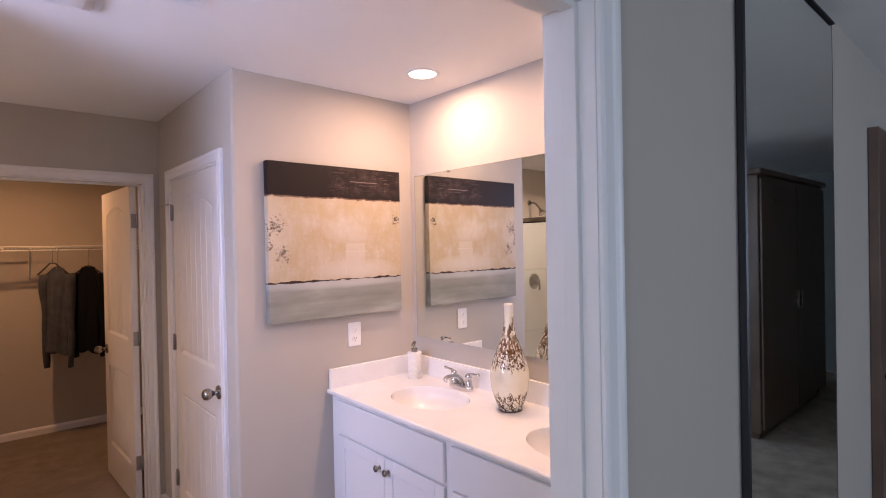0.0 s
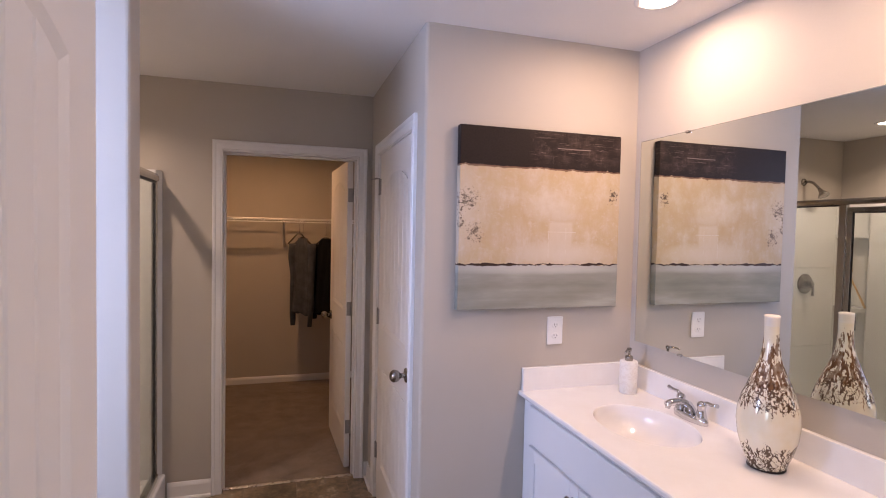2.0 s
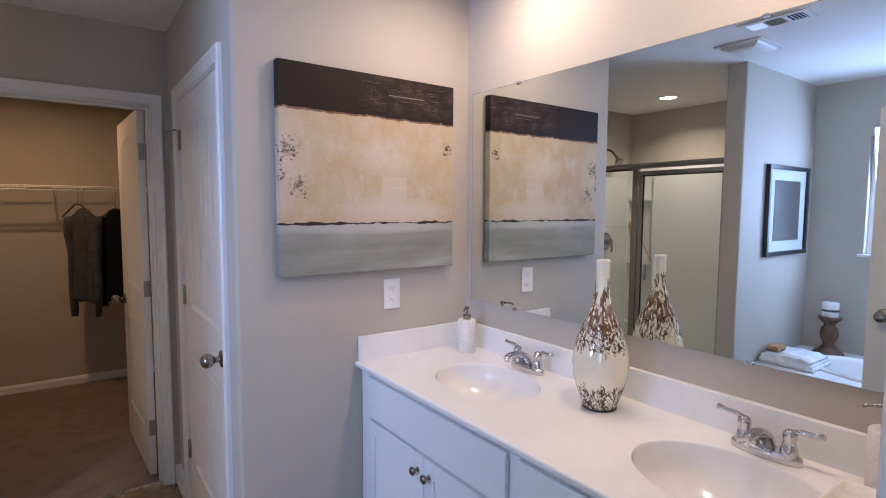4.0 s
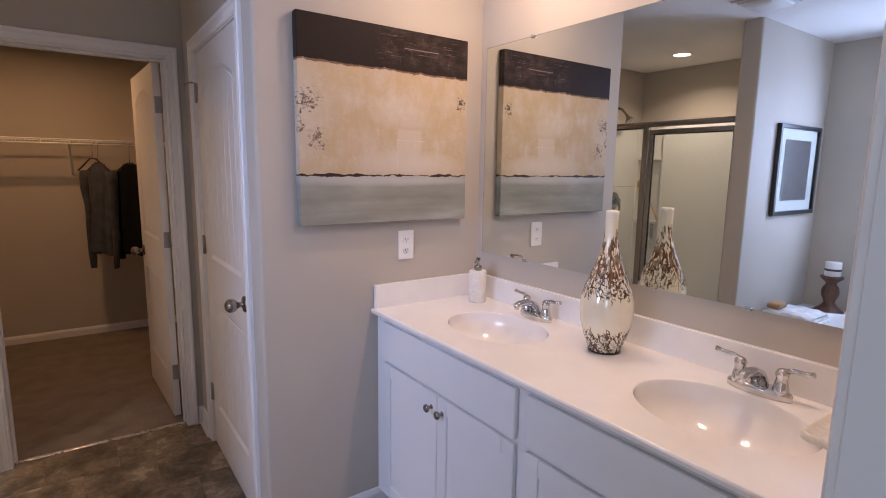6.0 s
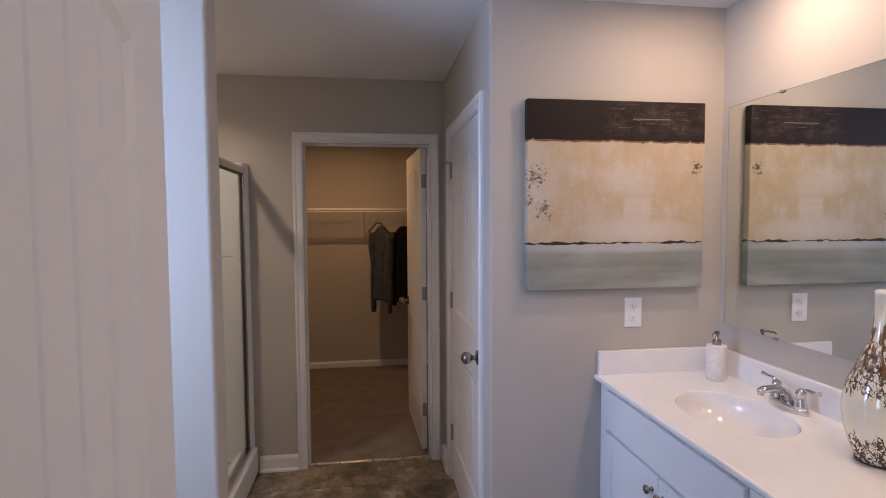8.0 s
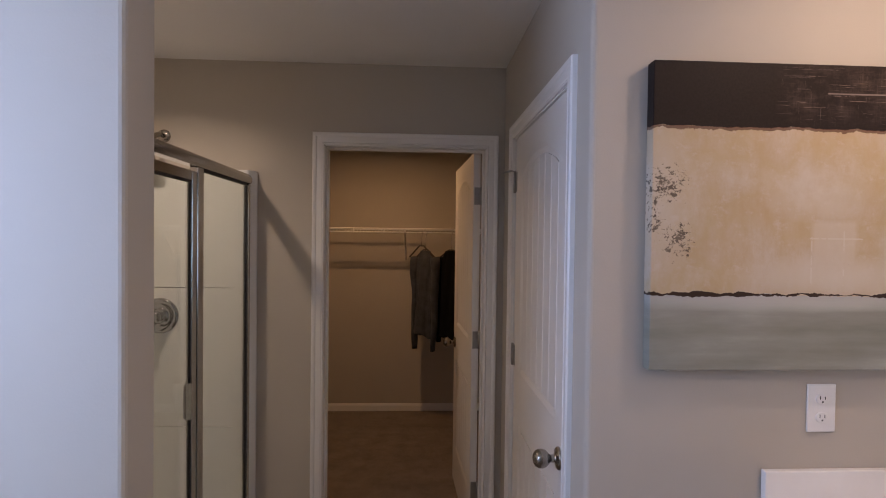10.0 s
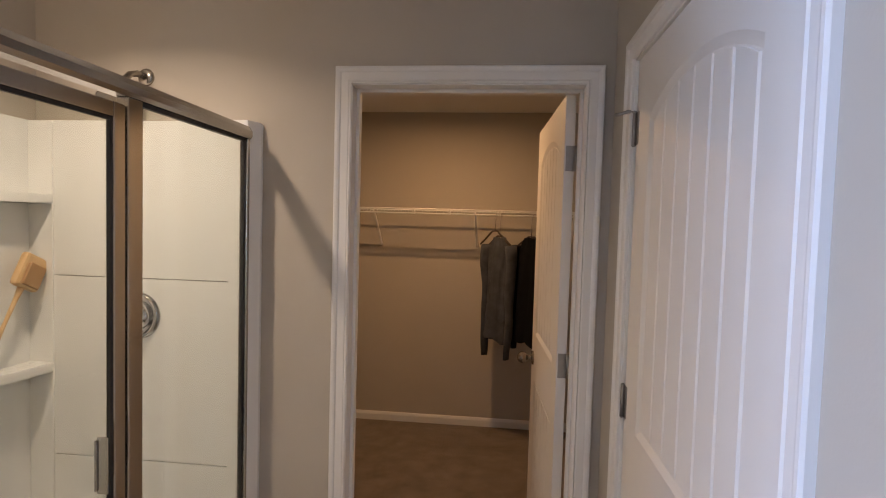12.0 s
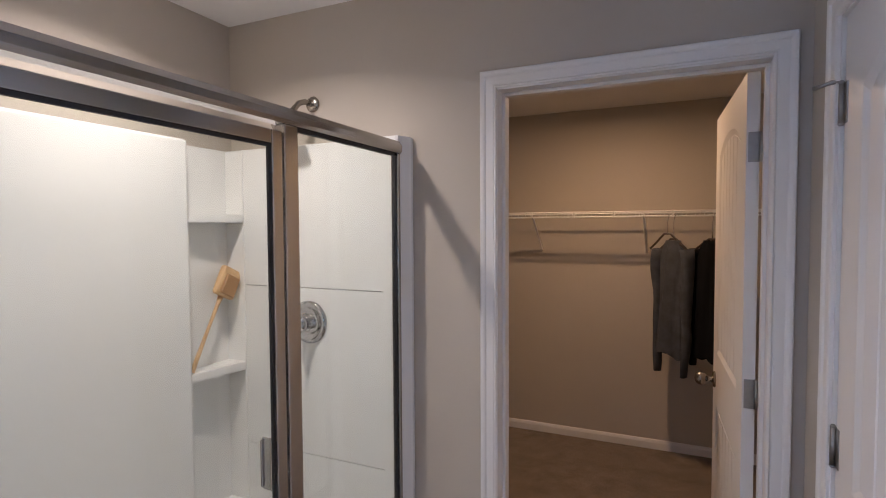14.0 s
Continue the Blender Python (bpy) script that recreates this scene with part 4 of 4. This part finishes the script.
shpart("corner_cove", boxes((-0.706, -0.612, SY - 0.006, SY + 0.002, 0.10, 1.902), bevel=0.003), ACRYLIC)
shpart("side_panel", boxes((SB - 0.02, 0.052, STUB1 + 0.003, STUB1 + 0.055, 0.10, 1.908), bevel=0.006), ACRYLIC)
for z in (1.608, 1.004, 0.42):
    bm = bmesh.new()
    prism(bm, [(-0.706, 3.60), (-0.640, 3.604), (-0.606, 3.84), (-0.612, SY - 0.003), (-0.706, SY - 0.003)], 0, 0.034)
    bm.transform(Matrix(((1, 0, 0, 0), (0, 0, 1, 0), (0, 1, 0, z), (0, 0, 0, 1))))
    bmesh.ops.bevel(bm, geom=list(bm.edges), offset=0.004, segments=2, affect="EDGES")
    shpart("corner_shelf", bm, ACRYLIC)
bm = boxes((XW + 0.002, 0.150, STUB1 + 0.003, YC - 0.004, 0.0, 0.055))
box(bm, 0.045, 0.158, STUB1 + 0.003, YC - 0.006, 0.0, 0.165, bevel=0.012)
shpart("pan", bm, ACRYLIC)

en = thing("shower_enclosure", (SX, 3.2, 0.165), "brushed nickel framed shower enclosure with clear glass", "shower enclosure")
inv2 = en.matrix_world.inverted()


def enpart(name, bm, material, label="", parent=en):
    bm.transform(inv2)
    return part(name, bm, material, parent, label)


PY0, PY1, EY0, EY1 = 3.206, 3.306, STUB1 + 0.058, 3.840
bm = bmesh.new()
prism(bm, [(SX - 0.018, 1.842), (SX + 0.016, 1.842), (SX + 0.022, 1.852), (SX + 0.022, 1.868), (SX + 0.012, 1.884), (SX - 0.012, 1.884), (SX - 0.020, 1.868)], EY0, EY1 + 0.004)
enpart("header", bm, SHOWERMETAL)
enpart("sill", boxes((SX - 0.018, SX + 0.020, EY0, EY1, 0.166, 0.196), bevel=0.004), SHOWERMETAL)
enpart("wall_jamb", boxes((SX - 0.014, SX + 0.014, EY1 - 0.014, EY1 + 0.003, 0.196, 1.842), bevel=0.002), SHOWERMETAL)
enpart("wall_jamb", boxes((SX - 0.014, SX + 0.014, EY0, EY0 + 0.022, 0.196, 1.842), bevel=0.002), SHOWERMETAL)
enpart("post", boxes((SX - 0.016, SX + 0.016, 3.256, PY1, 0.196, 1.842), bevel=0.003), SHOWERMETAL)
enpart("gasket", boxes((SX - 0.006, SX + 0.006, PY1, PY1 + 0.006, 0.20, 1.835)), RUBBER)
enpart("gasket", boxes((SX - 0.006, SX + 0.006, EY1 - 0.022, EY1 - 0.014, 0.20, 1.835)), RUBBER)
enpart("gasket", boxes((SX - 0.006, SX + 0.006, PY1 + 0.006, EY1 - 0.022, 1.832, 1.842)), RUBBER)
g = enpart("glass_pane", boxes((SX - 0.003, SX + 0.003, PY1 + 0.004, EY1 - 0.020, 0.198, 1.838)), GLASS, "clear fixed glass pane")
g.visible_shadow = False
# hinged glass door with its own frame
dr = enpart("shower_door", boxes((SX - 0.008, SX + 0.014, 3.214, 3.250, 0.205, 1.822), (SX - 0.008, SX + 0.014, EY0 + 0.026, EY0 + 0.056, 0.205, 1.822), (SX - 0.008, SX + 0.014, EY0 + 0.056, 3.214, 1.788, 1.822), (SX - 0.008, SX + 0.014, EY0 + 0.056, 3.214, 0.205, 0.24), bevel=0.003), SHOWERMETAL, "framed glass shower door")
g = enpart("pane", boxes((SX, SX + 0.005, EY0 + 0.05, 3.220, 0.235, 1.795)), GLASS, "clear glass", dr)
g.visible_shadow = False
enpart("door_gasket", boxes((SX + 0.002, SX + 0.010, 3.206, 3.214, 0.24, 1.788), (SX + 0.002, SX + 0.010, EY0 + 0.056, 3.206, 1.780, 1.788)), RUBBER, "", dr)
bm = boxes((SX + 0.008, SX + 0.034, 3.168, 3.172, 0.968, 1.094), bevel=0.0018)
box(bm, SX + 0.006, SX + 0.011, 3.163, 3.178, 0.975, 1.087, bevel=0.0015)
enpart("handle", bm, SHOWERMETAL, "flat pull handle", dr)

vl = thing("shower_valve", (-0.286, SY, 1.222), "chrome single-lever shower valve on the acrylic wall", "shower valve")
bm = bmesh.new()
lathe(bm, [(0.083, 0), (0.083, 0.004), (0.074, 0.012), (0.060, 0.013), (0.056, 0.009), (0.034, 0.010), (0.032, 0.035), (0.024, 0.042)], 40, pose(0, 0, 0, 90))
part("escutcheon", bm, VALVEM, vl)
bm = bmesh.new()
lathe(bm, [(0.026, 0.038), (0.030, 0.050), (0.028, 0.064), (0.016, 0.072)], 26, pose(0, 0, 0, 90))
tube(bm, [(0, -0.058, -0.008), (-0.006, -0.066, -0.035), (-0.010, -0.066, -0.065), (-0.012, -0.060, -0.092)], [0.013, 0.012, 0.010, 0.012], 14)
part("lever", bm, VALVEM, vl)

hd = thing("shower_fixture", (-0.300, YC, 2.070), "satin nickel shower arm, flange and head", "shower head")
bm = bmesh.new()
lathe(bm, [(0.030, 0.0), (0.031, 0.004), (0.026, 0.011), (0.013, 0.015)], 28, pose(0, 0, 0, 90))
part("flange", bm, NICKEL, hd)
bm = bmesh.new()
tube(bm, [(0, -0.002, 0), (0, -0.05, 0.0), (0, -0.085, -0.012), (0, -0.12, -0.045), (0, -0.14, -0.068)], 0.011, 14)
part("arm", bm, NICKEL, hd)
bm = bmesh.new()
lathe(bm, [(0.012, 0.0), (0.016, 0.012), (0.014, 0.020), (0.022, 0.034), (0.040, 0.062), (0.043, 0.070), (0.038, 0.073)], 28, pose(0, -0.138, -0.065, 180 - 35))
part("head", bm, NICKEL, hd)

br = thing("bath_brush", (-0.658, 3.640, 1.040), "pale wooden long-handled bath brush on the shelf", "bath brush")
bm = bmesh.new()
tube(bm, [(0, -0.010, 0.001), (0.0, 0.02, 0.06), (0, 0.075, 0.165), (0, 0.118, 0.245), (0, 0.135, 0.275)], [0.009, 0.0085, 0.0065, 0.008, 0.012], 12)
part("handle", bm, BRUSHWOOD, br)
bm = boxes((-0.014, 0.018, -0.050, 0.050, 0.0, 0.122), bevel=0.012)
bm.transform(pose(0.004, 0.136, 0.272, -27, 0, 0))
part("head", bm, BRUSHWOOD, br)
bm = boxes((0.016, 0.030, -0.034, 0.034, 0.008, 0.088), bevel=0.004)
bm.transform(pose(0.004, 0.136, 0.272, -27, 0, 0))
part("bristles", bm, BRISTLE, br)

# ---- tub corner, seen in the mirror ----
tb = thing("bathtub", (-0.35, 1.6, 0), "white acrylic drop-in bathtub with tiled-in deck", "bathtub")
bm = bmesh.new()
lp = [[(XW + 0.003, YS + 0.004), (0.10, YS + 0.004), (0.10, STUB0 - 0.003), (XW + 0.003, STUB0 - 0.003)], [(-0.31 + 0.30 * math.cos(a), 1.58 + 0.60 * math.sin(a)) for a in [2 * math.pi * i / 48 for i in range(48)]]]
es = []
for l in lp:
    vs = [bm.verts.new((x, y, 0.50)) for x, y in l]
    es += [bm.edges.new((vs[i], vs[(i + 1) % len(vs)])) for i in range(len(vs))]
bmesh.ops.triangle_fill(bm, use_beauty=True, use_dissolve=False, edges=es)
box(bm, 0.085, 0.10, YS + 0.004, STUB0 - 0.003, 0.0, 0.499)
bm.transform(tb.matrix_world.inverted())
part("deck", bm, TUBM, tb)
bm = bmesh.new()
lathe(bm, [(1.06, 0.502), (1.05, 0.52), (0.99, 0.52), (0.95, 0.49), (0.88, 0.25), (0.78, 0.14), (0.3, 0.11), (0.02, 0.11)], 48, pose(-0.31, 1.58, 0), 0.30, 0.60, close=False)
bm.transform(tb.matrix_world.inverted())
part("basin", bm, TUBM, tb)
tw = thing("towel", (-0.115, 2.195, 0.502), "folded white towel with a rounded top on the tub deck", "towel")
bm = boxes((-0.155, 0.150, -0.165, 0.160, 0.0, 0.026), bevel=0.0125)
part("fold", bm, WHITECLOTH, tw)
bm = bmesh.new()
for k, (half, z) in enumerate(((0.150, 0.026), (0.142, 0.050))):
    ring = []
    for i in range(25):
        a = math.pi * i / 24
        ring.append((half * math.cos(a) * (1 + 0.04 * math.sin(5 * a)), z - 0.004 + (0.034 - 0.006 * k) * math.sin(a) ** 0.6 + 0.003 * math.sin(9 * a)))
    prism(bm, ring, -0.158 + 0.006 * k, 0.152 - 0.005 * k)
for f in bm.faces:
    f.smooth = len(f.verts) == 4
bm.transform(pose(0, 0, 0, 0, 0, 90))
part("roll", bm, WHITECLOTH, tw)
bm = boxes((-0.13, 0.000, 2.245, 2.335, 0.576, 0.618), bevel=0.018)
tagged(part("nail_brush", bm, BRISTLE), "tan natural bristle scrub brush on the towel", "scrub brush")
ch = thing("candle_holder", (-0.57, 2.15, 0.500), "turned dark wood pillar candle holder", "candle holder")
bm = bmesh.new()
lathe(bm, [(0.092, 0), (0.095, 0.014), (0.084, 0.026), (0.056, 0.046), (0.034, 0.075), (0.038, 0.095), (0.052, 0.125), (0.056, 0.155), (0.048, 0.19), (0.033, 0.21), (0.036, 0.226), (0.052, 0.24), (0.070, 0.256), (0.072, 0.27), (0.010, 0.272)], 32)
part("stem", bm, CANDLEWOOD, ch)
cd = thing("candle", (-0.57, 2.15, 0.773), "short white pillar candle on the holder", "candle")
bm = bmesh.new()
lathe(bm, [(0.048, 0), (0.050, 0.002), (0.050, 0.098), (0.047, 0.102), (0.004, 0.099)], 32)
part("wax", bm, WAX, cd)
bm = bmesh.new()
tube(bm, [(0, 0, 0.098), (0.002, 0, 0.112)], 0.0015, 6)
part("wick", bm, SOCKET, cd)
bm = bmesh.new()
lathe(bm, [(0.0505, 0.038), (0.0515, 0.040), (0.0515, 0.052), (0.0505, 0.054)], 32, close=False)
part("band", bm, SOCKET, cd, "dark ribbon band")

AX0, AX1, AZ0, AZ1 = -0.62, 0.03, 1.212, 1.828
fp = thing("framed_print", (AX0, STUB0, AZ0), "black-framed print with a wide white mat", "framed picture")
w, h = AX1 - AX0, AZ1 - AZ0
for row in ((0, w, -0.030, -0.001, 0, 0.028), (0, w, -0.030, -0.001, h - 0.028, h), (0, 0.028, -0.030, -0.001, 0.028, h - 0.028), (w - 0.028, w, -0.030, -0.001, 0.028, h - 0.028)):
    part("frame_rail", boxes(row, bevel=0.002), BLACKFRAME, fp)
part("mat", boxes((0.028, w - 0.028, -0.012, -0.006, 0.028, h - 0.028)), MATBOARD, fp)
part("print", boxes((0.12, w - 0.12, -0.0145, -0.0122, 0.10, h - 0.10)), print_material(), fp)
g = part("glazing", boxes((0.028, w - 0.028, -0.022, -0.019, 0.028, h - 0.028)), GLASS, fp, "clear picture glass")
g.visible_shadow = False


def window(name, label, m, w, h):
    win = thing(name, (0, 0, 0), label, "window", "structure")
    win.matrix_world = m
    f = 0.045
    for row in ((0, f, 0, 0.05, 0, h), (w - f, w, 0, 0.05, 0, h), (f, w - f, 0, 0.05, 0, f), (f, w - f, 0, 0.05, h - f, h), (f, w - f, 0.01, 0.045, h / 2 - 0.02, h / 2 + 0.02)):
        part("window_frame", boxes(row, bevel=0.003), TRIM, win)
    for z0, z1 in ((f, h / 2 - 0.02), (h / 2 + 0.02, h - f)):
        p = part("pane", boxes((f, w - f, 0.022, 0.027, z0, z1)), GLASS, win)
        p.visible_shadow = False
    part("window_sill", boxes((-0.03, w + 0.03, -0.09, 0.0, -0.022, -0.001), bevel=0.004), TRIM, win)


window("window_1", "white vinyl window above the bathtub", pose(XW - 0.06, 1.03, 1.22, 0, 0, 90), 1.0, 0.82)
window("window_3", "white bedroom window on the side wall", pose(4.1, -3.56, 0.8, 0, 0, 180), 1.4, 1.4)
window("window_2", "wide white bedroom window", pose(-2.65, -2.4, 0.7, 0, 0, 90), 2.2, 1.6)

# ---- closet ----
downlight(0.62, 5.15, 0.055)

ws = thing("wire_shelf", (0.3, YN, 1.68), "white vinyl-coated wire closet shelf with brackets", "wire shelf")
inv3 = ws.matrix_world.inverted()
YF = 5.882


def wspart(name, bm, label=""):
    bm.transform(inv3)
    return part(name, bm, WIRE, ws, label)


X0, X1 = -1.29, 1.89
for y, z in ((YF, 1.683), (YF, 1.652), (YN - 0.01, 1.678), (YF + 0.155, 1.676)):
    bm = bmesh.new()
    tube(bm, [(X0, y, z), (X1, y, z)], 0.0054, 8)
    wspart("rail", bm)
bm = bmesh.new()
for i in range(int((X1 - X0) / 0.0254)):
    x = X0 + 0.012 + i * 0.0254
    tube(bm, [(x, YN - 0.008, 1.681), (x, YF + 0.004, 1.681), (x, YF - 0.003, 1.676), (x, YF - 0.003, 1.650)], 0.0020, 4)
o = wspart("deck_wires", bm)
o["kind"] = "stuff"
for x in (-0.64, 0.055, 0.80, 1.5):
    bm = bmesh.new()
    tube(bm, [(x, YF + 0.004, 1.672), (x + 0.005, YF + 0.06, 1.640), (x + 0.012, YN - 0.012, 1.412), (x + 0.012, YN - 0.004, 1.405)], 0.0085, 8, 0.8)
    wspart("brace", bm, "diagonal support brace")
for x in (-0.25, 0.36, 0.62, 0.98):
    wspart("clip", boxes((x - 0.006, x + 0.006, YF - 0.006, YF + 0.004, 1.645, 1.690), bevel=0.002))


def hanger_shirt(name, label, x, y, turn, material, half, sleeve_len, length, spread):
    h = thing("clothes_hanger", (x, y, 1.44), "dark plastic clothes hanger on the wire shelf", "hanger", group="closet hangers", rz=turn)
    bm = bmesh.new()
    tube(bm, [(0, 0, 0.055), (0, 0, 0.115), (0.002, 0, 0.175), (0.004, 0.004, 0.205), (0.010, 0.008, 0.222), (0.018, 0.010, 0.226), (0.026, 0.012, 0.216)], 0.0025, 8)
    part("hook", bm, CHROME, h, "steel hook")
    bm = bmesh.new()
    tube(bm, [(-half * 0.86, 0, -0.008), (-half * 0.5, 0, 0.030), (-0.02, 0, 0.064), (0.02, 0, 0.064), (half * 0.5, 0, 0.030), (half * 0.86, 0, -0.008)], 0.007, 10)
    part("arm", bm, HANGERM, h)
    s = thing(name, (x, y, 1.44), label, "shirt", group="hung shirts", rz=turn)
    rnd = random.Random(int(abs(x) * 1000))
    bm = bmesh.new()
    cols, rows = 40, 26
    grid = []
    for j in range(rows + 1):
        f = j / rows
        line = []
        for i in range(cols):
            a = 2 * math.pi * i / cols
            ca, sa = math.cos(a), math.sin(a)
            wid = half * (0.40 + 0.60 * min(1, f / 0.09)) * (1 - 0.14 * math.sin(min(1, f * 1.2) * math.pi)) if f < 0.09 else half * (0.98 - 0.20 * math.sin(min(1, (f - 0.05) * 1.1) * math.pi))
            dep = 0.045 + 0.035 * f
            fold = 0.016 * min(1, f * 2.2) * math.sin(5 * a + 2.2 * f + x * 9) + 0.008 * math.sin(11 * a + 5 * f)
            z = 0.062 - 0.080 * abs(ca) * min(1, f * 8 + 0.3) - length * f
            if f > 0.9:
                z += 0.035 * math.sin(a * 2 + 1) * (f - 0.9) * 10
            line.append(bm.verts.new((wid * ca + fold * 0.4 * ca, (dep + fold) * sa, z)))
        grid.append(line)
    for r0, r1 in zip(grid, grid[1:]):
        for i in range(cols):
            bm.faces.new((r0[i], r0[(i + 1) % cols], r1[(i + 1) % cols], r1[i])).smooth = True
    part("body", bm, material, s)
    for sg in (-1, 1):
        bm = bmesh.new()
        pts, rad = [], []
        for k in range(13):
            f = k / 12
            pts.append((sg * (half * 0.80 + spread * math.sin(f * 2.0) + 0.006 * math.sin(f * 11)), -0.012 + 0.016 * math.sin(f * 4 + sg), 0.000 - sleeve_len * f))
            rad.append(0.060 - 0.026 * f + 0.004 * math.sin(f * 17 + sg))
        tube(bm, pts, rad, 16, 0.55)
        part("sleeve", bm, material, s)
    bm = bmesh.new()
    lathe(bm, [(1.0, 0.030), (1.06, 0.044), (1.0, 0.056), (0.92, 0.044)], 24, None, half * 0.40, 0.045, close=False)
    part("neckband", bm, material, s)


hanger_shirt("grey_shirt", "charcoal grey long-sleeved knit shirt on a hanger", 0.985, 5.872, -30, GREYCLOTH, 0.112, 0.80, 0.68, 0.012)
hanger_shirt("black_shirt", "black long-sleeved knit shirt on a hanger", 1.205, 5.872, -25, BLACKCLOTH, 0.125, 0.74, 0.70, 0.010)
h = thing("clothes_hanger", (0.950, 5.872, 1.476), "empty dark plastic clothes hanger on the wire shelf", "hanger", group="closet hangers", rz=-20)
bm = bmesh.new()
tube(bm, [(0, 0, 0.055), (0, 0, 0.14), (0.004, 0.004, 0.175), (0.012, 0.01, 0.190), (0.022, 0.012, 0.182)], 0.0025, 8)
part("hook", bm, CHROME, h)
bm = bmesh.new()
tube(bm, [(-0.11, 0, -0.035), (-0.075, 0, 0.0), (-0.02, 0, 0.062), (0.02, 0, 0.062), (0.075, 0, 0.0), (0.11, 0, -0.035)], 0.007, 10)
part("arm", bm, HANGERM, h)

# ---- bedroom side ----
bmr = thing("framed_mirror", (1.905, 0.775, 0.42), "tall mirror with a thin black frame on the bedroom wall", "mirror")
w, h = 0.90, 1.985
for row in ((0, w, -0.024, -0.001, 0, 0.009), (0, w, -0.024, -0.001, h - 0.009, h), (0, 0.009, -0.024, -0.001, 0.009, h - 0.009), (w - 0.009, w, -0.015, -0.001, 0.009, h - 0.009)):
    part("frame_rail", boxes(row, bevel=0.004), BLACKFRAME, bmr)
part("plate", boxes((0.007, w - 0.007, -0.014, -0.008, 0.007, h - 0.007)), MIRROR, bmr, "silvered glass")
wd = thing("wardrobe", (6.1, -0.52, 0), "tall dark brown wooden wardrobe on carpet", "wardrobe", rz=180)
part("carcass", boxes((-0.95, 0.95, -0.30, 0.30, 0.06, 2.15), bevel=0.008), DARKWOOD, wd)
part("plinth", boxes((-0.90, 0.90, -0.27, 0.28, 0.0, 0.06)), DARKWOOD, wd)
part("cornice", boxes((-0.98, 0.98, -0.335, 0.31, 2.15, 2.20), bevel=0.012), DARKWOOD, wd)
for x0, x1 in ((-0.93, -0.005), (0.005, 0.93)):
    d = part("door", boxes((x0, x1, -0.322, -0.302, 0.09, 2.12), bevel=0.005), DARKWOOD, wd)
    kx = -0.05 if x0 < -0.5 else 0.05
    part("handle", boxes((kx - 0.008, kx + 0.008, -0.345, -0.322, 1.0, 1.16), bevel=0.003), NICKEL, d, "nickel bar handle")
dd = thing("door_4", (3.47, 0.734, 0), "dark brown wooden door with nickel lever", "door", "structure")
part("leaf", boxes((0, 0.80, 0, 0.04, 0.01, 2.12), bevel=0.004), DARKWOOD, dd)
bm = bmesh.new()
tube(bm, [(0.07, 0, 1.0), (0.07, -0.05, 1.0), (0.17, -0.052, 1.0)], 0.009, 10)
part("door_handle", bm, NICKEL, dd)

# ---- floor tiles ----
TW, TL = 0.305, 0.305
meshes = {}
row = 0
y = YC + 0.035
while y > YS - 0.05:
    ya = max(YS - 0.05, y - TW)
    x = XW + 0.10 - (0.15 if row % 2 else 0.0)
    while x < XE:
        xa, xb = max(x, XW), min(x + TL, XE)
        if xb - xa > 0.02 and y - ya > 0.02:
            key = (round(xb - xa, 3), round(y - ya, 3))
            if key not in meshes:
                hw, hl, g = key[0] / 2 - 0.0009, key[1] / 2 - 0.0009, 0.0009
                me = bpy.data.meshes.new("tile")
                me.from_pydata([(-hw, -hl, -0.003), (hw, -hl, -0.003), (hw, hl, -0.003), (-hw, hl, -0.003), (-hw + g, -hl + g, 0), (hw - g, -hl + g, 0), (hw - g, hl - g, 0), (-hw + g, hl - g, 0)], [], [(4, 5, 6, 7), (0, 1, 5, 4), (1, 2, 6, 5), (2, 3, 7, 6), (3, 0, 4, 7)])
                me.materials.append(TILE)
                meshes[key] = me
            ob = new("tile", meshes[key])
            ob.parent = floor
            ob.location = ((xa + xb) / 2, (ya + y) / 2, 0.0)
        x += TL
    y -= TW
    row += 1
